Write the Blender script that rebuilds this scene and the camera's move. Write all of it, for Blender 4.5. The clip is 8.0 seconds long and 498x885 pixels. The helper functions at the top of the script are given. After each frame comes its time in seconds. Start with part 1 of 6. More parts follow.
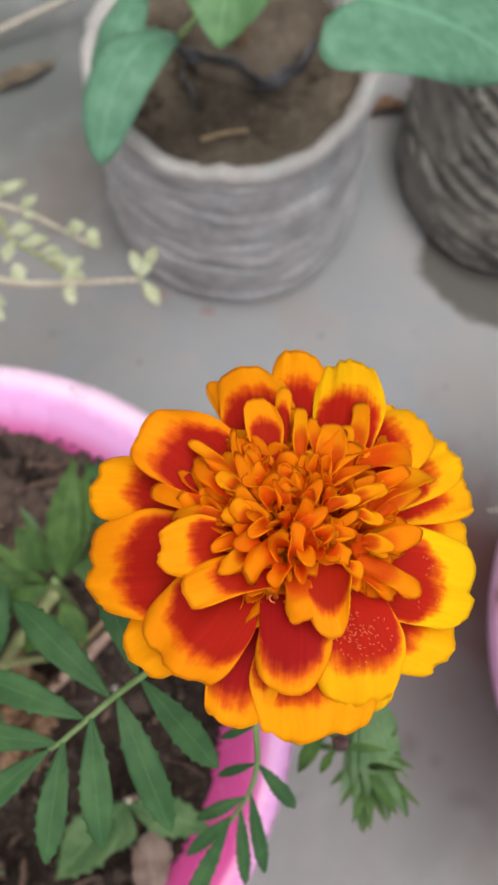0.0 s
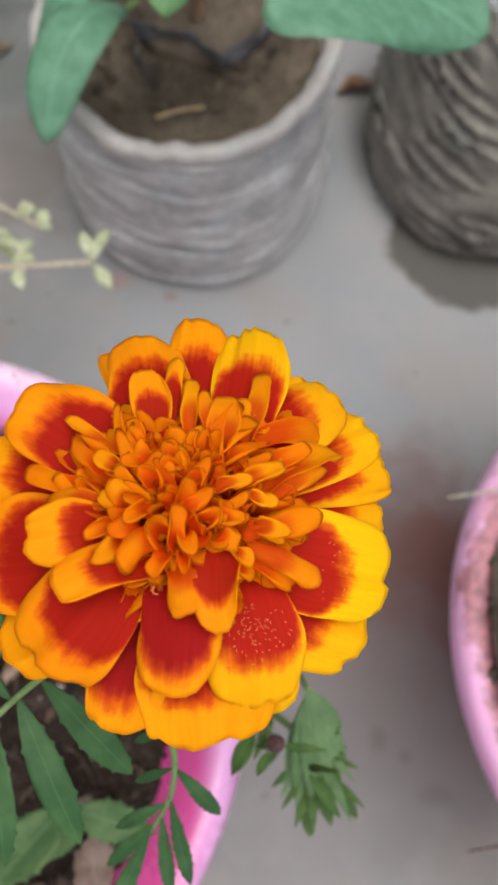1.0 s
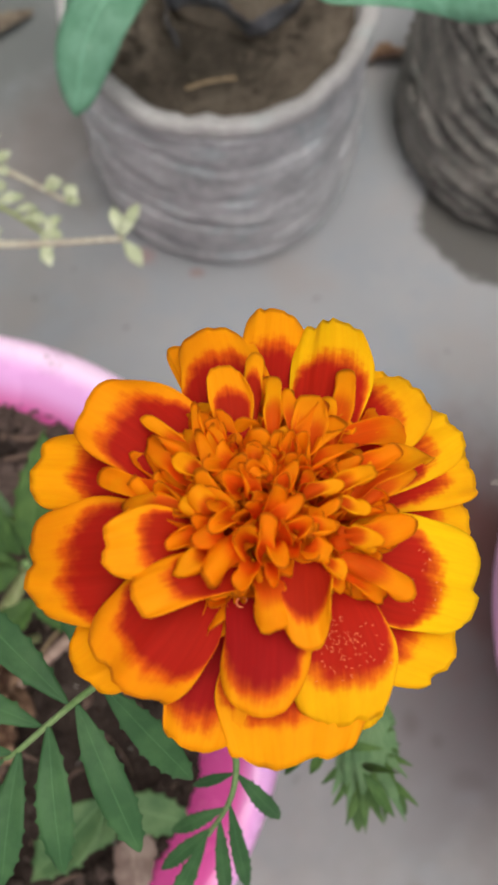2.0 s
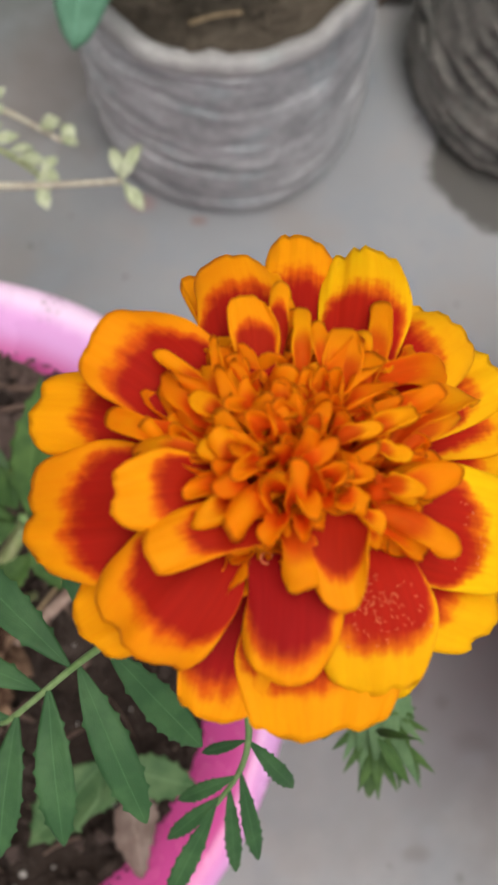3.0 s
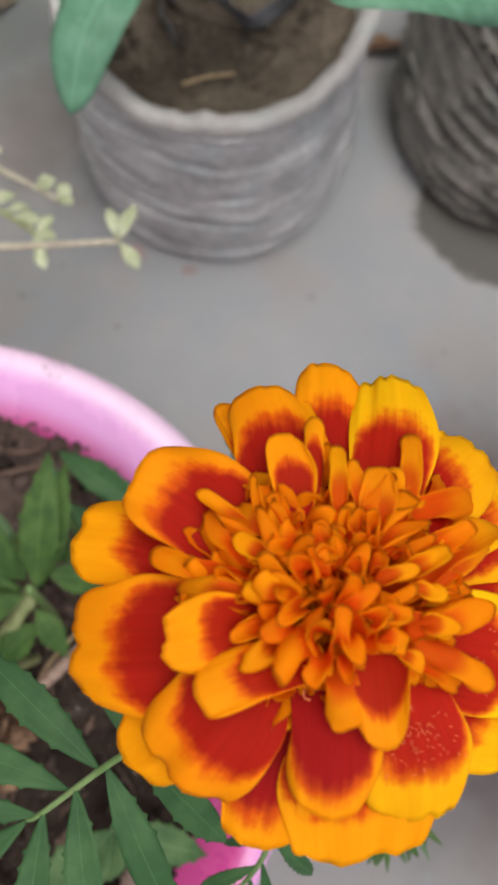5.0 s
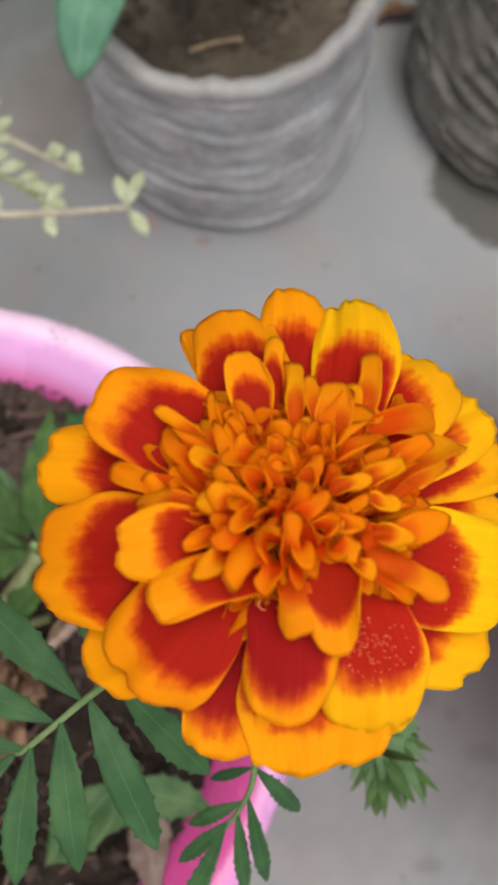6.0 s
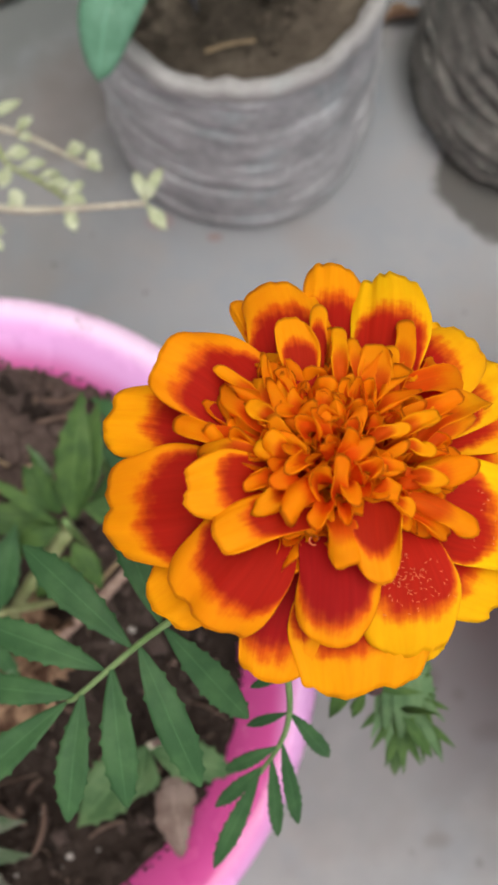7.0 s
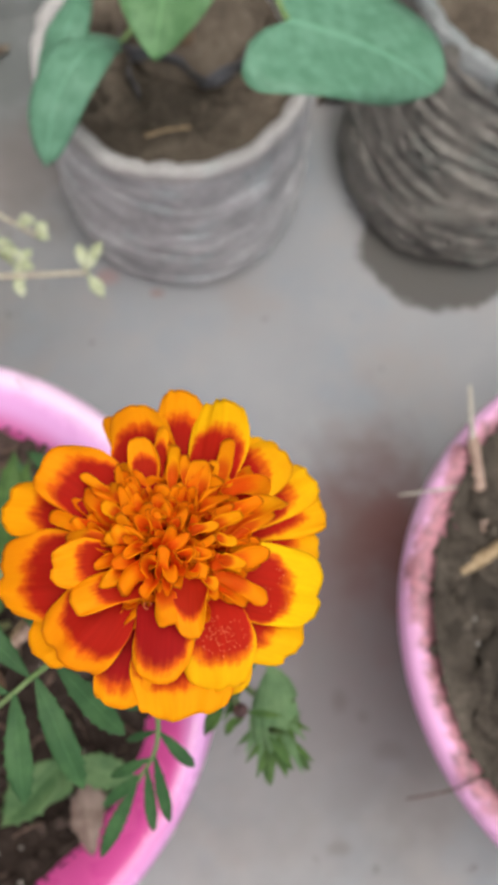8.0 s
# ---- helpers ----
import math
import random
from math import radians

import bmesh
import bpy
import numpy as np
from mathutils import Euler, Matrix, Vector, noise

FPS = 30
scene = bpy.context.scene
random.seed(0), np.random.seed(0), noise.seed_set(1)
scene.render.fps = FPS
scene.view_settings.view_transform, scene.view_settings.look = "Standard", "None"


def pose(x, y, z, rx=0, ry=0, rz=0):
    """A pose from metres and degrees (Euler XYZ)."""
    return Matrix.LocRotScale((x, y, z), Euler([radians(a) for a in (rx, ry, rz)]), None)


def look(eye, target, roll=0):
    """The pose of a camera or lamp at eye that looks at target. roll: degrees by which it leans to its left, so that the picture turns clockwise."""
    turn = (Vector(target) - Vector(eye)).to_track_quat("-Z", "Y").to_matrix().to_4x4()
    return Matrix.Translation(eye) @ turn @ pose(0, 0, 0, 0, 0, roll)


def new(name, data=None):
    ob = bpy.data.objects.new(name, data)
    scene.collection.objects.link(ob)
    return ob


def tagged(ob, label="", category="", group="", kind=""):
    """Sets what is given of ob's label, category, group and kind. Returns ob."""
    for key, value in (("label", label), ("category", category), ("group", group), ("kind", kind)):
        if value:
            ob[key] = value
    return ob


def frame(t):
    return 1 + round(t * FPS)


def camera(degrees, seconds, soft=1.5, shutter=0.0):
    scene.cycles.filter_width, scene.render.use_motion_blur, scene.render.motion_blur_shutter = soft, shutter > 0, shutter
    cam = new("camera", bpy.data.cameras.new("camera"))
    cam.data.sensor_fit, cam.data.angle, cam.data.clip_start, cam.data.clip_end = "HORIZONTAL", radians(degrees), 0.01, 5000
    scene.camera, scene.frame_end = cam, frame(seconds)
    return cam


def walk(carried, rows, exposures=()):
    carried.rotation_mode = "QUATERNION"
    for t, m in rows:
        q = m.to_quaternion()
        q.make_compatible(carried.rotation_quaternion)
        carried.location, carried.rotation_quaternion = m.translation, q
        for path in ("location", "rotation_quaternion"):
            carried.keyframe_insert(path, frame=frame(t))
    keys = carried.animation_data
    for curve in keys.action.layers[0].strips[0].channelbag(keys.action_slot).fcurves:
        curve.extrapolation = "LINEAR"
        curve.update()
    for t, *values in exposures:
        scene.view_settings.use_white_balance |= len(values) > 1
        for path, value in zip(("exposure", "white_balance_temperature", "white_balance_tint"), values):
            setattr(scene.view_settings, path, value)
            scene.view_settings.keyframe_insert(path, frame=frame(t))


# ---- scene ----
cam = camera(28.22, 8.0, soft=2.9)
cam.data.dof.use_dof = True
cam.data.dof.focus_distance = 0.155
cam.data.dof.aperture_fstop = 38.0
ROWS = [
    (0.0, 0.0001, 0.0001, 0.5187, 19.19, 0.08, -0.24),
    (0.3, 0.0012, 0.0008, 0.5246, 19.25, -0.03, -0.40),
    (0.5, 0.0076, -0.0013, 0.5212, 19.29, -0.17, -0.55),
    (0.8, 0.0158, 0.0000, 0.5114, 19.17, -0.18, -0.80),
    (1.0, 0.0162, 0.0024, 0.5031, 18.84, -0.05, -0.91),
    (1.2, 0.0163, 0.0047, 0.5031, 18.39, 0.10, -0.69),
    (1.5, 0.0111, 0.0083, 0.4988, 17.91, 0.34, -0.98),
    (1.7, 0.0064, 0.0085, 0.5003, 17.76, 0.46, -0.75),
    (2.8, 0.0049, 0.0125, 0.4765, 15.14, 0.06, -0.63),
    (3.0, 0.0017, 0.0111, 0.4815, 14.87, 0.00, -0.35),
    (3.2, -0.0143, 0.0032, 0.4989, 14.55, 0.63, -0.92),
    (3.5, -0.0352, 0.0006, 0.5059, 15.13, -0.68, 1.00),
    (4.0, -0.0197, 0.0123, 0.4983, 16.02, -1.03, 0.40),
    (4.2, -0.0222, 0.0161, 0.5011, 16.07, -2.23, 0.35),
    (4.5, -0.0173, 0.0197, 0.4968, 16.38, -2.75, -0.46),
    (4.7, -0.0123, 0.0245, 0.4932, 16.30, -2.33, -0.82),
    (5.8, 0.0027, 0.0186, 0.4887, 15.10, 1.04, -1.32),
    (6.0, 0.0036, 0.0151, 0.4891, 15.18, 0.86, -1.09),
    (6.2, 0.0028, 0.0129, 0.4944, 15.12, 0.77, -1.26),
    (6.5, -0.0031, 0.0103, 0.4923, 15.21, 0.68, -1.26),
    (7.0, -0.0040, 0.0047, 0.5017, 15.36, 0.73, -1.29),
    (7.3, 0.0026, 0.0021, 0.5087, 15.45, 1.06, -1.96),
    (7.5, 0.0072, 0.0035, 0.5152, 15.75, 1.57, -1.28),
    (7.8, 0.0223, -0.0057, 0.5444, 15.75, -0.41, -0.94),
    (8.0, 0.0192, 0.0046, 0.5557, 16.28, -1.17, -0.41),
]
walk(cam, [(t, pose(x, y, z, rx, ry, rz)) for t, x, y, z, rx, ry, rz in ROWS],
     [(0.0, 0.16), (1.0, 0.14), (1.7, 0.11), (3.0, 0.05), (3.5, 0.13), (4.7, 0.06), (6.0, 0.06), (7.0, 0.11), (7.5, 0.14), (8.0, 0.20)])

# ---- light: an overcast sky ----
world = bpy.data.worlds.new("sky")
scene.world = world
world.use_nodes = True
wn, wl = world.node_tree.nodes, world.node_tree.links
sky = wn.new("ShaderNodeTexSky")
sky.sky_type = "NISHITA"
sky.sun_disc = False
sky.sun_elevation = radians(84)
sky.sun_rotation = radians(60)
sky.air_density, sky.dust_density, sky.ozone_density = 1.0, 6.0, 0.6
grey = wn.new("ShaderNodeRGBToBW")
cloud = wn.new("ShaderNodeMix")
cloud.data_type = "RGBA"
cloud.inputs[0].default_value = 0.65
wl.new(sky.outputs[0], grey.inputs[0])
wl.new(sky.outputs[0], cloud.inputs[6])
wl.new(grey.outputs[0], cloud.inputs[7])
wl.new(cloud.outputs[2], wn["Background"].inputs[0])
wn["Background"].inputs[1].default_value = 0.14
sun = new("sun", bpy.data.lights.new("sun", "SUN"))
sun.data.energy, sun.data.angle, sun.data.color = 1.75, radians(56), (1.0, 0.965, 0.92)
sun.matrix_world = look((0.30, -0.55, 1.6), (0, 0, 0))


# ---- materials ----
class Nodes:
    """A material with a Principled shader and short ways to wire it."""

    def __init__(self, name, rough=0.6, spec=0.5):
        self.mat = bpy.data.materials.new(name)
        self.mat.use_nodes = True
        self.tree = self.mat.node_tree
        self.bsdf = self.tree.nodes["Principled BSDF"]
        self.bsdf.inputs["Roughness"].default_value = rough
        self.bsdf.inputs["Specular IOR Level"].default_value = spec

    def add(self, kind, **values):
        node = self.tree.nodes.new(kind)
        for key, value in values.items():
            node.inputs[key].default_value = value
        return node

    def link(self, a, b):
        self.tree.links.new(a, b)

    def coords(self, which="Object"):
        return self.add("ShaderNodeTexCoord").outputs[which]

    def noise(self, scale, detail=4, rough=0.55, vector=None, distortion=0.0):
        n = self.add("ShaderNodeTexNoise", Scale=scale, Detail=detail, Roughness=rough, Distortion=distortion)
        self.link(vector if vector is not None else self.coords(), n.inputs["Vector"])
        return n.outputs["Fac"]

    def stretch(self, vector, scale):
        m = self.add("ShaderNodeMapping")
        m.inputs["Scale"].default_value = scale
        self.link(vector, m.inputs["Vector"])
        return m.outputs[0]

    def ramp(self, fac, stops):
        r = self.add("ShaderNodeValToRGB")
        while len(r.color_ramp.elements) < len(stops):
            r.color_ramp.elements.new(0.5)
        for e, (p, c) in zip(r.color_ramp.elements, stops):
            e.position, e.color = p, (*c, 1) if len(c) == 3 else c
        self.link(fac, r.inputs[0])
        return r.outputs[0]

    def math(self, op, a, b=None, clamp=False):
        m = self.add("ShaderNodeMath")
        m.operation, m.use_clamp = op, clamp
        for n, v in enumerate((a, b)):
            if v is None:
                continue
            if isinstance(v, (int, float)):
                m.inputs[n].default_value = v
            else:
                self.link(v, m.inputs[n])
        return m.outputs[0]

    def mix(self, fac, a, b, blend="MIX"):
        m = self.add("ShaderNodeMix")
        m.data_type, m.blend_type = "RGBA", blend
        for slot, v in ((0, fac), (6, a), (7, b)):
            if isinstance(v, (int, float)):
                m.inputs[slot].default_value = v
            elif isinstance(v, tuple):
                m.inputs[slot].default_value = (*v, 1)
            else:
                self.link(v, m.inputs[slot])
        return m.outputs[2]

    def smooth(self, v, lo, hi):
        m = self.add("ShaderNodeMapRange")
        m.interpolation_type = "SMOOTHSTEP"
        m.inputs[1].default_value, m.inputs[2].default_value = lo, hi
        self.link(v, m.inputs[0])
        return m.outputs[0]

    def colour(self, c):
        if isinstance(c, tuple):
            self.bsdf.inputs["Base Color"].default_value = (*c, 1)
        else:
            self.link(c, self.bsdf.inputs["Base Color"])
        return self

    def bump(self, height, strength=0.3, distance=0.001):
        b = self.add("ShaderNodeBump", Strength=strength, Distance=distance)
        self.link(height, b.inputs["Height"])
        self.link(b.outputs[0], self.bsdf.inputs["Normal"])
        return self

    def thin(self, amount, colour):
        """Lets light through, as thin leaves and petals do."""
        t = self.add("ShaderNodeBsdfTranslucent")
        self.link(colour, t.inputs[0])
        m = self.add("ShaderNodeMixShader")
        m.inputs[0].default_value = amount
        self.link(self.bsdf.outputs[0], m.inputs[1])
        self.link(t.outputs[0], m.inputs[2])
        out = self.tree.nodes["Material Output"]
        self.link(m.outputs[0], out.inputs[0])
        return self


def split_uv(n):
    s = n.add("ShaderNodeSeparateXYZ")
    n.link(n.coords("UV"), s.inputs[0])
    return s.outputs[0], s.outputs[1]


def petal_material(name, edge, red, reach, side, line=0.0, thin=0.32, soft=0.5):
    """Orange-yellow margin round a red heart. reach: how far along the petal the red goes; side: how far across."""
    n = Nodes(name, 0.7, 0.12)
    u, v = split_uv(n)
    rnd = n.add("ShaderNodeObjectInfo").outputs["Random"]
    across = n.math("ABSOLUTE", n.math("SUBTRACT", u, n.math("ADD", 0.41, n.math("MULTIPLY", rnd, 0.18))))
    wander = n.math("SUBTRACT", n.noise(330, 3), 0.5)
    streak_uv = n.stretch(n.coords("UV"), (26, 1.6, 1))
    streak = n.math("SUBTRACT", n.noise(1.0, 2, vector=streak_uv), 0.5)
    edge_v = n.math("ADD", v, n.math("ADD", n.math("MULTIPLY", streak, 0.085), n.math("MULTIPLY", wander, 0.15)))
    edge_v = n.math("ADD", edge_v, n.math("MULTIPLY", rnd, 0.08))
    edge_u = n.math("ADD", across, n.math("MULTIPLY", wander, 0.12))
    # a heart with rounded shoulders: wide at the base, closed by an arc towards the tip
    far = n.math("ADD", n.math("POWER", n.math("DIVIDE", n.math("MAXIMUM", edge_v, 0.0), reach), 2.6), n.math("POWER", n.math("DIVIDE", n.math("MAXIMUM", edge_u, 0.0), side), 2.6))
    heart = n.math("SUBTRACT", 1.0, n.smooth(far, 0.95 - soft, 0.95 + soft))
    yellow = n.mix(n.smooth(n.noise(90, 3), 0.3, 0.7), edge, tuple(a * b for a, b in zip(edge, (0.95, 0.80, 0.8))))
    yellow = n.mix(n.math("MULTIPLY", rnd, 0.8), yellow, tuple(a * b for a, b in zip(edge, (1.04, 1.28, 1.0))))
    ribs = n.smooth(n.noise(1.0, 3, 0.6, n.stretch(n.coords("UV"), (34, 2.2, 1))), 0.42, 0.72)
    yellow = n.mix(n.math("MULTIPLY", ribs, 0.20), yellow, tuple(a * b for a, b in zip(edge, (0.93, 0.62, 0.8))))
    deep = n.mix(n.smooth(n.noise(1.0, 2, vector=streak_uv), 0.3, 0.75), red, tuple(a * 1.14 for a in red))
    if soft > 0.6:
        col = n.mix(n.math("MULTIPLY", n.smooth(heart, 0.0, 1.0), 0.9), yellow, deep)
        col = n.mix(n.math("MULTIPLY", n.smooth(n.noise(170, 3), 0.35, 0.7), 0.30), col, tuple(a * b for a, b in zip(edge, (0.92, 0.52, 0.8))))
        col = n.mix(n.math("MULTIPLY", n.smooth(v, 0.955, 0.985), line), col, (0.42, 0.06, 0.004))
        return n.colour(col).bump(n.math("ADD", n.noise(1.0, 2, vector=n.stretch(n.coords("UV"), (14, 1.2, 1))), n.noise(260, 3)), 0.25, 0.0004).thin(thin, col).mat
    col = n.mix(n.smooth(heart, 0.05, 0.5), yellow, tuple(0.5 * (a + b) * k for a, b, k in zip(edge, red, (1.12, 0.62, 1))))
    col = n.mix(n.smooth(heart, 0.38, 0.85), col, deep)
    col = n.mix(n.math("MULTIPLY", n.smooth(v, 0.955, 0.985), line), col, (0.42, 0.06, 0.004))
    vein = n.noise(1.0, 2, vector=n.stretch(n.coords("UV"), (60, 1.2, 1)))
    return n.colour(col).bump(n.math("ADD", vein, n.math("MULTIPLY", n.noise(260, 3), 0.8)), 0.15, 0.0004).thin(thin, col).mat


PETAL_OUTER = petal_material("petal_red_heart", (0.97, 0.365, 0.002), (0.41, 0.012, 0.004), 0.80, 0.46)
PETAL_DEEP = petal_material("petal_deep_red", (0.95, 0.325, 0.002), (0.35, 0.008, 0.007), 0.93, 0.49)
PETAL_YELLOW = petal_material("petal_yellow_margin", (0.99, 0.535, 0.003), (0.48, 0.016, 0.005), 0.77, 0.45)
PETAL_MID = petal_material("petal_orange_red", (0.96, 0.365, 0.002), (0.42, 0.018, 0.004), 0.74, 0.42, 0.2)
PETAL_TONGUE = petal_material("tongue_orange_red", (1.0, 0.455, 0.003), (0.70, 0.062, 0.004), 0.66, 0.48, 0.35, 0.52, 0.8)
PETAL_INNER = petal_material("floret_orange", (1.0, 0.390, 0.003), (0.82, 0.100, 0.004), 0.70, 0.56, 0.6, 0.62, 0.9)


def leaf_material(name, dark, light, rough=0.5, veins=16.0, thin=0.18, spots=0.0):
    n = Nodes(name, rough, 0.26)
    u, v = split_uv(n)
    across = n.math("ABSOLUTE", n.math("SUBTRACT", u, 0.5))
    blot = n.smooth(n.noise(130, 4), 0.34, 0.68)
    col = n.mix(blot, dark, light)
    rib = n.math("SUBTRACT", 1.0, n.smooth(across, 0.0, 0.035))
    slant = n.math("SUBTRACT", n.math("MULTIPLY", v, veins), n.math("MULTIPLY", across, veins * 0.9))
    wave = n.math("ABSOLUTE", n.math("SUBTRACT", n.math("FRACT", slant), 0.5))
    side_vein = n.math("SUBTRACT", 1.0, n.smooth(wave, 0.0, 0.16))
    pale = tuple(min(1.0, c * 1.7 + 0.02) for c in light)
    col = n.mix(n.math("MULTIPLY", side_vein, 0.07), col, pale)
    col = n.mix(n.math("MULTIPLY", rib, 0.35), col, pale)
    if spots:
        col = n.mix(n.math("MULTIPLY", n.smooth(n.noise(230, 1), 0.745, 0.785), spots), col, (0.5, 0.55, 0.42))
    height = n.math("SUBTRACT", n.noise(500, 3), n.math("ADD", n.math("MULTIPLY", rib, 0.8), n.math("MULTIPLY", side_vein, 0.2)))
    return n.colour(col).bump(height, 0.35, 0.0006).thin(thin, col).mat


LEAF = leaf_material("marigold_leaf", (0.038, 0.106, 0.037), (0.064, 0.152, 0.054), 0.52, spots=0.15)
LEAF_YOUNG = leaf_material("young_leaf", (0.046, 0.104, 0.025), (0.092, 0.172, 0.042), 0.55)
LEAF_SOFT = leaf_material("soft_leaf", (0.105, 0.195, 0.085), (0.165, 0.270, 0.125), 0.6)
LEAF_PALE = leaf_material("pale_leaf", (0.058, 0.125, 0.046), (0.118, 0.200, 0.082), 0.6)
LEAF_WITHERED = leaf_material("withered_leaf", (0.085, 0.088, 0.066), (0.17, 0.165, 0.130), 0.8, thin=0.1)
LEAF_FADING = leaf_material("fading_leaf", (0.052, 0.085, 0.040), (0.125, 0.140, 0.098), 0.75, thin=0.1)
LEAF_BROAD = leaf_material("broad_leaf", (0.120, 0.285, 0.178), (0.172, 0.362, 0.242), 0.42, veins=9.0, thin=0.25, spots=0.5)
LEAF_FRESH = leaf_material("fresh_leaf", (0.115, 0.255, 0.105), (0.168, 0.335, 0.150), 0.42, veins=9.0, thin=0.3)
LEAF_SPRIG = leaf_material("succulent_leaf", (0.39, 0.44, 0.25), (0.60, 0.64, 0.45), 0.5, veins=3.0, thin=0.15)
LEAF_LIME = leaf_material("lime_leaf", (0.115, 0.190, 0.034), (0.185, 0.270, 0.055), 0.5, thin=0.3)
LEAF_DRY = leaf_material("dry_leaf", (0.055, 0.025, 0.014), (0.34, 0.215, 0.135), 0.85, thin=0.08)
LEAF_OLD = leaf_material("old_leaf", (0.110, 0.088, 0.064), (0.205, 0.168, 0.124), 0.85, thin=0.05)
LEAF_TAN = leaf_material("tan_leaf", (0.15, 0.102, 0.084), (0.24, 0.180, 0.152), 0.85, thin=0.08)


def stem_material(name, a, b, rough=0.55):
    n = Nodes(name, rough, 0.4)
    fac = n.smooth(n.noise(1.0, 4, vector=n.stretch(n.coords(), (300, 300, 60))), 0.3, 0.7)
    return n.colour(n.mix(fac, a, b)).bump(n.noise(900, 3), 0.3, 0.0004).mat


STEM = stem_material("green_stem", (0.13, 0.235, 0.07), (0.235, 0.34, 0.135))
STEM_PINK = stem_material("pinkish_stem", (0.40, 0.34, 0.26), (0.54, 0.51, 0.39))
STEM_LIME = stem_material("lime_stem", (0.26, 0.31, 0.12), (0.38, 0.41, 0.20))
STRAW = stem_material("straw", (0.26, 0.18, 0.10), (0.44, 0.33, 0.20), 0.8)
TWIG = stem_material("twig", (0.16, 0.09, 0.05), (0.34, 0.23, 0.15), 0.85)
PINK_TWIG = stem_material("pinkish_twig", (0.26, 0.17, 0.13), (0.44, 0.32, 0.26), 0.85)
PALE_TWIG = stem_material("pale_twig", (0.38, 0.35, 0.29), (0.54, 0.50, 0.43), 0.8)
BUD_PALE = stem_material("pale_bud", (0.30, 0.36, 0.27), (0.58, 0.58, 0.42), 0.6)
BUD_GREEN = stem_material("grey_green_bud", (0.16, 0.22, 0.16), (0.34, 0.40, 0.30), 0.6)
BUD_DARK = stem_material("dark_bud", (0.06, 0.03, 0.03), (0.14, 0.07, 0.06), 0.6)
POLLEN = Nodes("pollen", 0.8).colour((0.88, 0.27, 0.09)).mat


def soil_material(name, dark, mid, light, dry=0.0, damp=None):
    n = Nodes(name, 0.95, 0.2)
    coarse, fine = n.noise(38, 5, 0.6), n.noise(420, 6, 0.7)
    both = n.math("ADD", n.math("MULTIPLY", coarse, 0.55), n.math("MULTIPLY", fine, 0.45))
    col = n.ramp(both, [(0.32, dark), (0.52, mid), (0.72, light)])
    if dry:
        # dry: share of a paler mix towards the back, with an uneven edge
        s = n.add("ShaderNodeSeparateXYZ")
        n.link(n.coords(), s.inputs[0])
        back_share = n.smooth(n.math("ADD", s.outputs[1], n.math("MULTIPLY", n.math("SUBTRACT", n.noise(45, 4), 0.5), 0.06)), 0.0, 0.055)
        col = n.mix(n.math("MULTIPLY", back_share, dry), col, n.ramp(both, [(0.32, (0.055, 0.036, 0.030)), (0.50, (0.135, 0.095, 0.081)), (0.70, (0.25, 0.185, 0.163))]))
    if damp:
        # damp: middle and reach of a patch of shade painted into the soil
        gap = n.add("ShaderNodeVectorMath")
        gap.operation = "DISTANCE"
        gap.inputs[1].default_value = damp[0]
        n.link(n.coords(), gap.inputs[0])
        ragged = n.math("ADD", gap.outputs["Value"], n.math("MULTIPLY", n.math("SUBTRACT", n.noise(70, 4), 0.5), damp[1] * 0.9))
        wet = n.math("SUBTRACT", 1.0, n.smooth(ragged, damp[1] * 0.55, damp[1]))
        col = n.mix(n.math("MULTIPLY", wet, 0.75), col, n.ramp(both, [(0.32, (0.016, 0.013, 0.009)), (0.52, (0.045, 0.037, 0.027)), (0.72, (0.10, 0.085, 0.064))]))
    return n.colour(col).bump(n.math("ADD", n.math("MULTIPLY", fine, 0.6), n.noise(150, 5)), 0.7, 0.0025).mat


SOIL = soil_material("dark_soil", (0.012, 0.008, 0.006), (0.045, 0.031, 0.025), (0.13, 0.10, 0.084), 0.9)
SOIL_GREY = soil_material("grey_brown_soil", (0.048, 0.038, 0.029), (0.130, 0.105, 0.079), (0.235, 0.195, 0.150))
SOIL_SHADE_PATCH = soil_material("shade_patched_soil", (0.048, 0.038, 0.029), (0.130, 0.105, 0.079), (0.235, 0.195, 0.150), 0.0, ((-0.003, -0.014, 0.1095), 0.034))
LITTER = soil_material("plant_litter", (0.10, 0.062, 0.045), (0.20, 0.135, 0.105), (0.34, 0.25, 0.20))
SOIL_DAMP = soil_material("damp_grey_soil", (0.018, 0.014, 0.011), (0.082, 0.068, 0.054), (0.22, 0.185, 0.150))
PEBBLE = soil_material("pebbles", (0.22, 0.20, 0.18), (0.36, 0.33, 0.30), (0.55, 0.52, 0.48))


